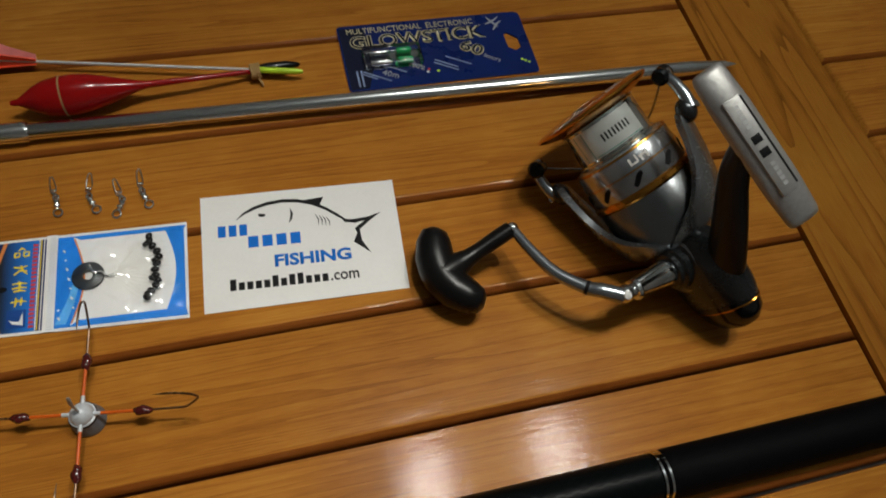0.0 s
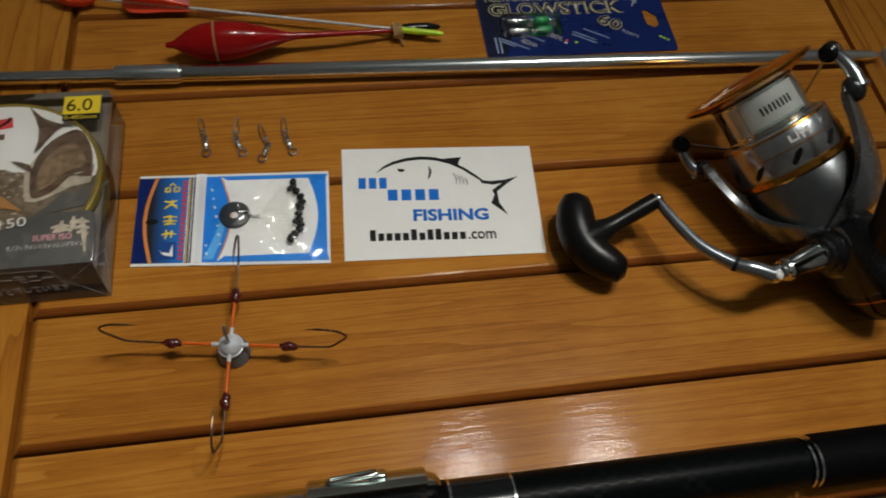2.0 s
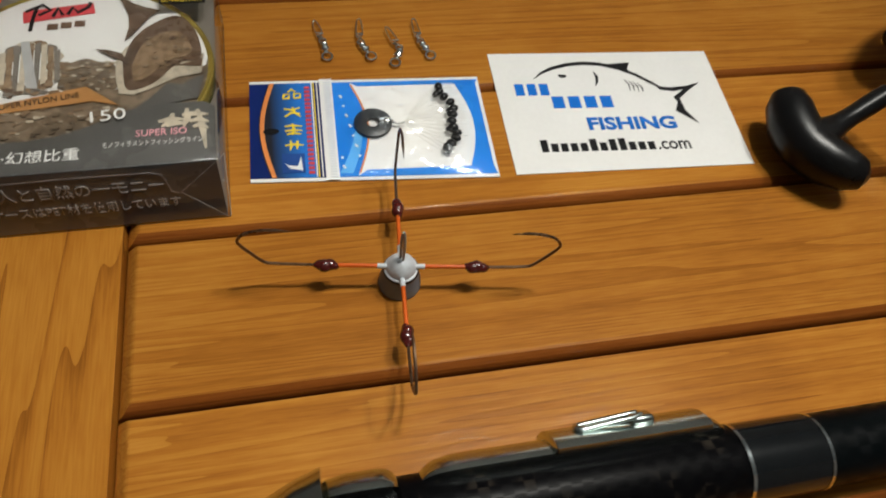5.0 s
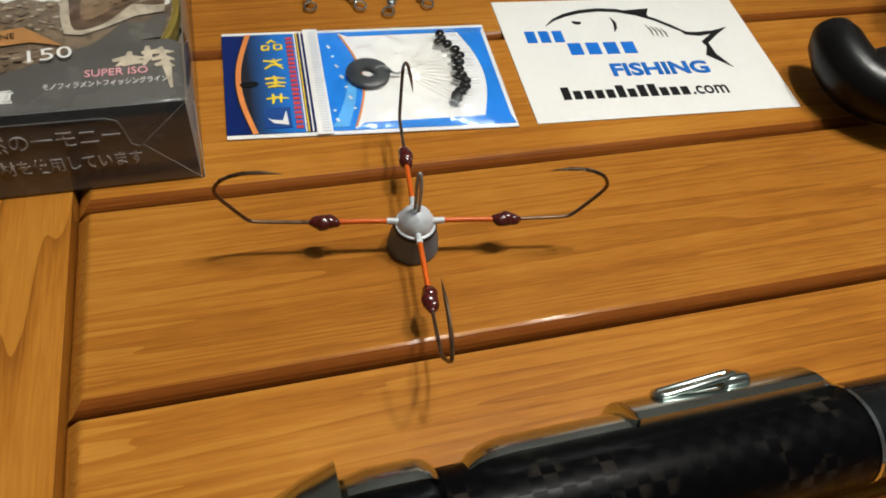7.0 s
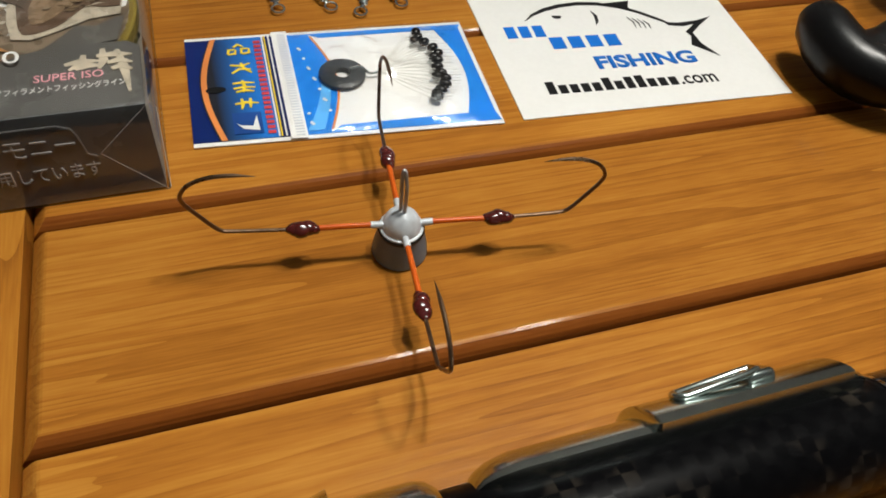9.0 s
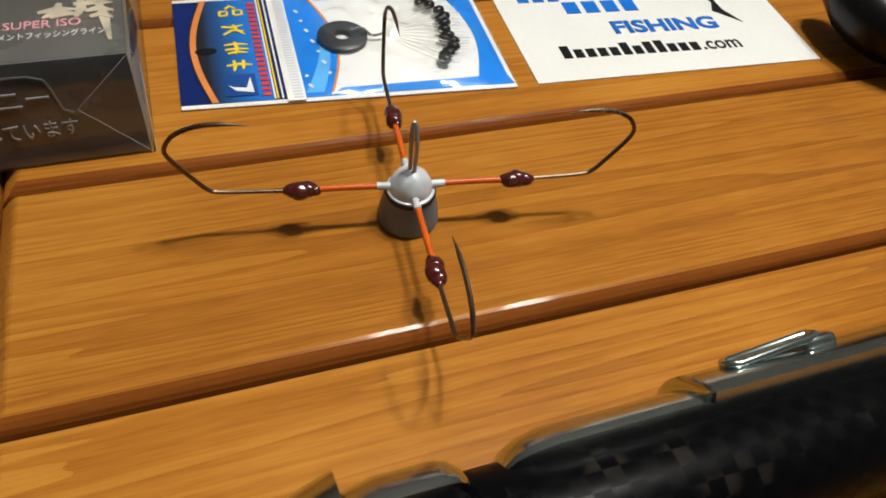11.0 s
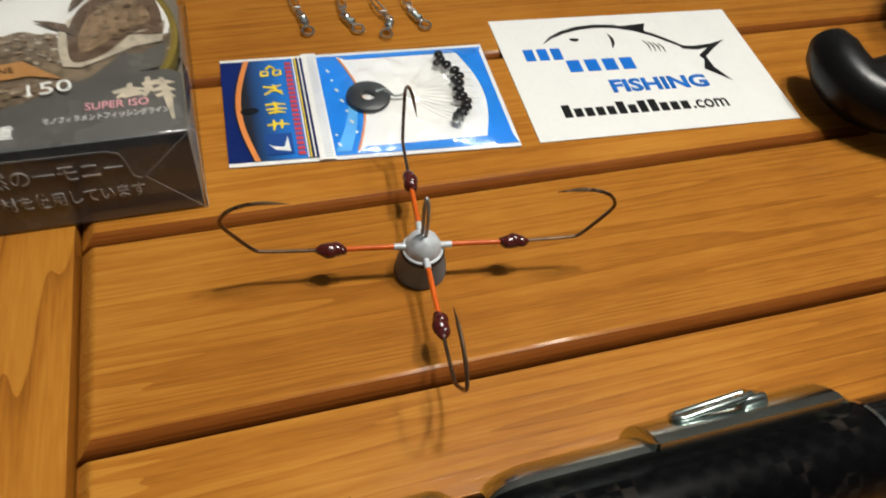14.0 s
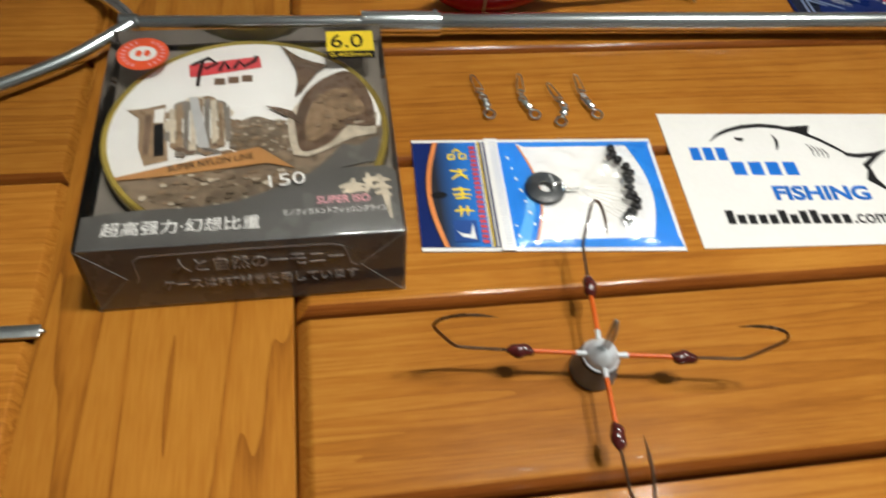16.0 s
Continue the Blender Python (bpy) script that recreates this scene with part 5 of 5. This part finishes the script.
    # rotor with two arms
    part("rotor", lathe([(-2.6, 0), (-2.75, 2.1), (-2.6, 2.4), (-2.4, 2.58), (-2.1, 2.64), (0.30, 2.66), (0.4, 2.6), (0.42, 2.0)], 64), ROTOR_GREY, reel, "grey metal rotor")
    def polar(x, radius, angle):
        return Vector((x, radius * math.cos(radians(angle)), radius * math.sin(radians(angle))))

    def arm_shell(rows, middle, steps=6, n=12):
        """A bent plate that hugs the rotor: rows of x, radius, half its angle and thickness."""
        bm = bmesh.new()
        fine = smooth_path([(x, r, h) for x, r, h, _ in rows], steps)
        thick = [p.x for p in smooth_path([(q[3], 0, 0) for q in rows], steps)]
        rings = []
        for p, th in zip(fine, thick):
            loop = [(p.y if 0 < i < n else p.y - 0.06, middle + p.z * (2 * i / n - 1)) for i in range(n + 1)]
            loop += [(p.y - th, middle + p.z * (1 - 2 * i / n)) for i in range(n + 1)]
            rings.append([bm.verts.new(polar(p.x, r, a)) for r, a in loop])
        m = len(rings[0])
        for a, b in zip(rings, rings[1:]):
            for k in range(m):
                bm.faces.new((a[k], a[(k + 1) % m], b[(k + 1) % m], b[k]))
        for e in (rings[0], rings[-1]):
            for k in range(n):
                bm.faces.new((e[k], e[k + 1], e[m - 2 - k], e[m - 1 - k]))
        return bm

    SHELL = [(-2.75, 2.4, 88, 0.5), (-2.4, 2.8, 82, 0.5), (-1.8, 3.08, 66, 0.45), (-1.0, 3.35, 44, 0.40), (0.2, 3.55, 27, 0.38), (1.4, 3.70, 19, 0.38), (2.3, 3.80, 15, 0.42), (2.75, 3.78, 9, 0.36)]
    for middle, tip, pin_at in ((-44, (4.25, 4.0, -44), (2.45, 3.85, -44)), (122, (4.6, 3.75, 127), (2.6, 4.0, 118))):
        part("rotor_arm", arm_shell(SHELL, middle), ARM_GREY, reel, "dark grey rotor arm")
        last, end, side = polar(*tip), polar(*pin_at), polar(0, 1, middle)
        hinge = bmesh.new()
        bmesh.ops.create_uvsphere(hinge, u_segments=20, v_segments=12, radius=0.50, matrix=Matrix.Translation(end - side * 0.1) @ Matrix.Diagonal((1.25, 1, 1, 1)))
        part("arm_hinge", hinge, GUNMETAL, reel, "rounded hinge")
        bend = smooth_path([end + side * 0.15, end.lerp(last, 0.35) + side * 0.28, end.lerp(last, 0.75) + side * 0.22, last], 4)
        part("bail_arm", tube(bend, [0.36 - 0.010 * i for i in range(len(bend))], 12), BLUE_GREY, reel, "polished bail arm")
        roll = lathe([(-0.50, 0), (-0.50, 0.28), (-0.34, 0.44), (0.08, 0.36), (0.3, 0.46), (0.46, 0.32), (0.46, 0)], 20, m=Matrix.Translation(last) @ Matrix.Rotation(radians(middle + 80), 4, "X") @ Matrix.Rotation(radians(90), 4, "Z"))
        part("line_roller", roll, BLACK_GLOSS, reel, "glossy dark roller")
        for spot in (end + side * 0.48, last + side * 0.36):
            part("screw", lathe([(-0.05, 0), (-0.05, 0.2), (0.08, 0.2), (0.12, 0.1), (0.12, 0)], 14, m=Matrix.Translation(spot) @ side.to_track_quat("X", "Z").to_matrix().to_4x4()), CHROME, reel, "chrome screw")
    part("bail_wire", tube(smooth_path([polar(4.25, 4.0, -46), polar(3.2, 3.5, -74), polar(2.3, 3.3, -100), polar(2.2, 3.3, -135), polar(3.0, 3.5, -170), polar(4.6, 3.75, 136)], 6), 0.08, 8), STEEL, reel, "thin steel bail wire")
    # body and side cover
    body = bmesh.new()
    bmesh.ops.create_uvsphere(body, u_segments=44, v_segments=28, radius=1, matrix=Matrix.Translation((-4.9, 1.05, 1.5)) @ Matrix.Diagonal((2.9, 1.3, 2.3, 1)))
    part("body", body, GUNMETAL, reel, "dark gunmetal gear body")
    part("rear_cover", lathe([(-7.15, 0.0), (-7.1, 0.5), (-6.85, 1.0), (-6.3, 1.4), (-5.4, 1.62), (-5.3, 1.5)], 44, m=Matrix.Translation((-0.7, 1.05, 1.5)) @ Matrix.Diagonal((1, 0.75, 1.28, 1))), BLACK_GLOSS, reel, "glossy black rear cover")
    part("gold_trim", tube([(-6.4, 1.05 + 1.10 * math.sin(a), 1.5 + 1.98 * math.cos(a)) for a in (2 * math.pi * k / 40 for k in range(40))], 0.07, 8, closed=True), GOLD, reel, "gold trim ring")
    turn = Matrix.Translation((-3.95, 0.25, 1.15)) @ Matrix.Rotation(radians(76.6), 4, "Z")
    part("side_cover", lathe([(0.2, 1.9), (0.8, 1.88), (1.15, 1.75), (1.3, 1.5), (1.35, 0)], 48, m=turn), GUNMETAL, reel, "round gunmetal side cover")
    part("side_ring", lathe([(1.25, 1.3), (1.3, 1.48), (1.75, 1.44), (1.85, 1.34), (1.86, 1.0)], 44, m=turn), BLUE_GREY, reel, "blue-grey collar ring")
    part("hub", lathe([(1.8, 1.0), (1.85, 1.12), (2.2, 1.08), (2.28, 0.9), (2.5, 0.86), (2.55, 0.7), (2.7, 0.66)], 40, m=turn), GUNMETAL, reel, "stepped hub")
    for x, y, z in ((-3.1, 1.35, 2.75), (-5.3, 1.5, 2.4)):
        part("screw", lathe([(0, 0), (0, 0.2), (0.1, 0.2), (0.14, 0.12), (0.14, 0)], 14, m=Matrix.Translation((x, y, z)) @ Matrix.Rotation(radians(90), 4, "Z")), STEEL, reel, "small screw")
    nut = lathe([(2.4, 0.5), (2.45, 0.66), (2.75, 0.72), (2.9, 0.68), (4.55, 0.54), (4.65, 0.58), (4.8, 0.52), (4.9, 0.3)], 10, m=turn)
    part("handle_nut", nut, CHROME, reel, "faceted chrome nut")
    piv = Vector((-2.72, 5.55, 1.15))
    part("nut_link", tube([(turn @ Vector((4.7, 0, 0))), piv], [0.36, 0.40], 14), CHROME, reel, "chrome link")
    ball = bmesh.new()
    bmesh.ops.create_uvsphere(ball, u_segments=18, v_segments=12, radius=0.44, matrix=Matrix.Translation(piv - Vector((0, 0.2, 0))))
    part("pivot", ball, CHROME, reel, "chrome pivot ball")
    part("pivot_pin", lathe([(-0.05, 0), (-0.05, 0.2), (0.05, 0.22), (0.09, 0.14), (0.1, 0)], 16, m=Matrix.Translation(piv + Vector((0, 0.0, 0.36))) @ Matrix.Rotation(radians(-90), 4, "Y")), WHITE_PAINT, reel, "bright pivot pin")
    hj = Vector((2.75, 6.75, -1.73))
    arm = smooth_path([piv, piv + Vector((0.75, 0.55, -0.3)), Vector((-1.4, 6.5, 0.4)), Vector((-0.1, 6.95, -0.35)), Vector((1.3, 6.95, -1.05)), hj], 6)
    n = len(arm)
    part("handle_arm", tube(arm, [0.40 - 0.16 * i / n for i in range(n)], 14), BLUE_GREY, reel, "polished grey handle arm")
    part("arm_joint", tube([arm[11], arm[12]], 0.36, 14), INK_BLACK, reel, "dark joint line")
    cap = bmesh.new()
    bmesh.ops.create_uvsphere(cap, u_segments=16, v_segments=10, radius=0.32, matrix=Matrix.Translation(hj))
    part("arm_cap", cap, CHROME, reel, "chrome arm end")
    kc = Vector((2.9, 10.65, -2.95))
    part("knob_shaft", tube([hj + Vector((0, 0.1, -0.03)), hj.lerp(kc, 0.25), hj.lerp(kc, 0.48), hj.lerp(kc, 0.64), hj.lerp(kc, 0.78), hj.lerp(kc, 0.92), kc], [0.42, 0.43, 0.40, 0.46, 0.66, 0.92, 1.0], 22), BLACK_RUBBER, reel, "black knob shaft")
    d = Vector((0.93, -0.17, -0.31)).normalized()
    back = (hj - kc).normalized()
    pts = [kc + d * q + back * (0.20 * q * q - 0.15) for q in (-2.3, -2.15, -1.7, -1.0, -0.4, 0.0, 0.4, 1.0, 1.7, 2.1, 2.25)]
    part("knob", tube(pts, [0.3, 0.62, 0.84, 0.96, 1.0, 1.0, 1.0, 0.98, 0.88, 0.66, 0.3], 22), BLACK_RUBBER, reel, "black rubber knob")
    # stem and foot
    stem = smooth_path([(-5.0, 1.2, 2.2), (-3.8, 1.4, 3.6), (-2.2, 1.3, 5.0), (-0.5, 0.9, 6.3), (0.5, 0.45, 7.4)])
    stem_mesh = tube(stem, [1.1 - 0.022 * k for k in range(len(stem))], 18)
    for v in stem_mesh.verts:
        v.co.y = 0.8 + (v.co.y - 0.8) * 0.6
    part("stem", stem_mesh, DARK_PAINT, reel, "dark grey stem")
    # the foot lies along the spool's axis, turned a little about it
    tilt = Matrix.Translation((0.25, 0.22, 7.6)) @ Matrix.Rotation(radians(-24), 4, "X")
    foot = bmesh.new()
    rings = []
    for x, w, t in ((-3.8, 0.50, 0.14), (-3.72, 0.62, 0.26), (-3.5, 0.68, 0.34), (-2.3, 0.74, 0.44), (-1.8, 0.76, 0.48), (1.8, 0.76, 0.48), (2.3, 0.74, 0.44), (3.5, 0.68, 0.34), (3.72, 0.62, 0.26), (3.8, 0.50, 0.14)):
        rings.append([foot.verts.new((x, 1.12 * w * math.cos(a), t * math.sin(a) if math.sin(a) > 0 else 0.2 * math.sin(a))) for a in (2 * math.pi * k / 24 for k in range(24))])
    for a, b in zip(rings, rings[1:]):
        for k in range(24):
            foot.faces.new((a[k], a[(k + 1) % 24], b[(k + 1) % 24], b[k]))
    foot.faces.new(rings[0])
    foot.faces.new(rings[-1])
    bmesh.ops.transform(foot, matrix=tilt, verts=foot.verts)
    ft = part("foot", foot, DULL_STEEL, reel, "bare grey alloy foot")
    part("foot_plate", block(-2.3, 2.3, -0.36, 0.42, 0.3, 0.53, 0.04, 2, m=tilt), DULL_STEEL, ft, "raised grey panel")
    part("foot_recess", block(-2.1, 2.2, -0.46, -0.385, 0.36, 0.475, m=tilt), INK_BLACK, ft, "dark edge line", False)
    for x in (-0.50, 0.14):
        part("foot_hole", block(x, x + 0.38, -0.2, 0.24, 0.50, 0.545, 0.02, 2, m=tilt), INK_BLACK, ft, "square dark hole")
    for x0, n in ((0.85, 5), (-1.9, 5)):
        for k in range(n):
            part("foot_mark", block(x0 + 0.24 * k, x0 + 0.15 + 0.24 * k, -0.08, 0.12, 0.52, 0.537, m=tilt), PALE_GREY, ft, "faint stamped mark", False)
    return reel


spinning_reel()
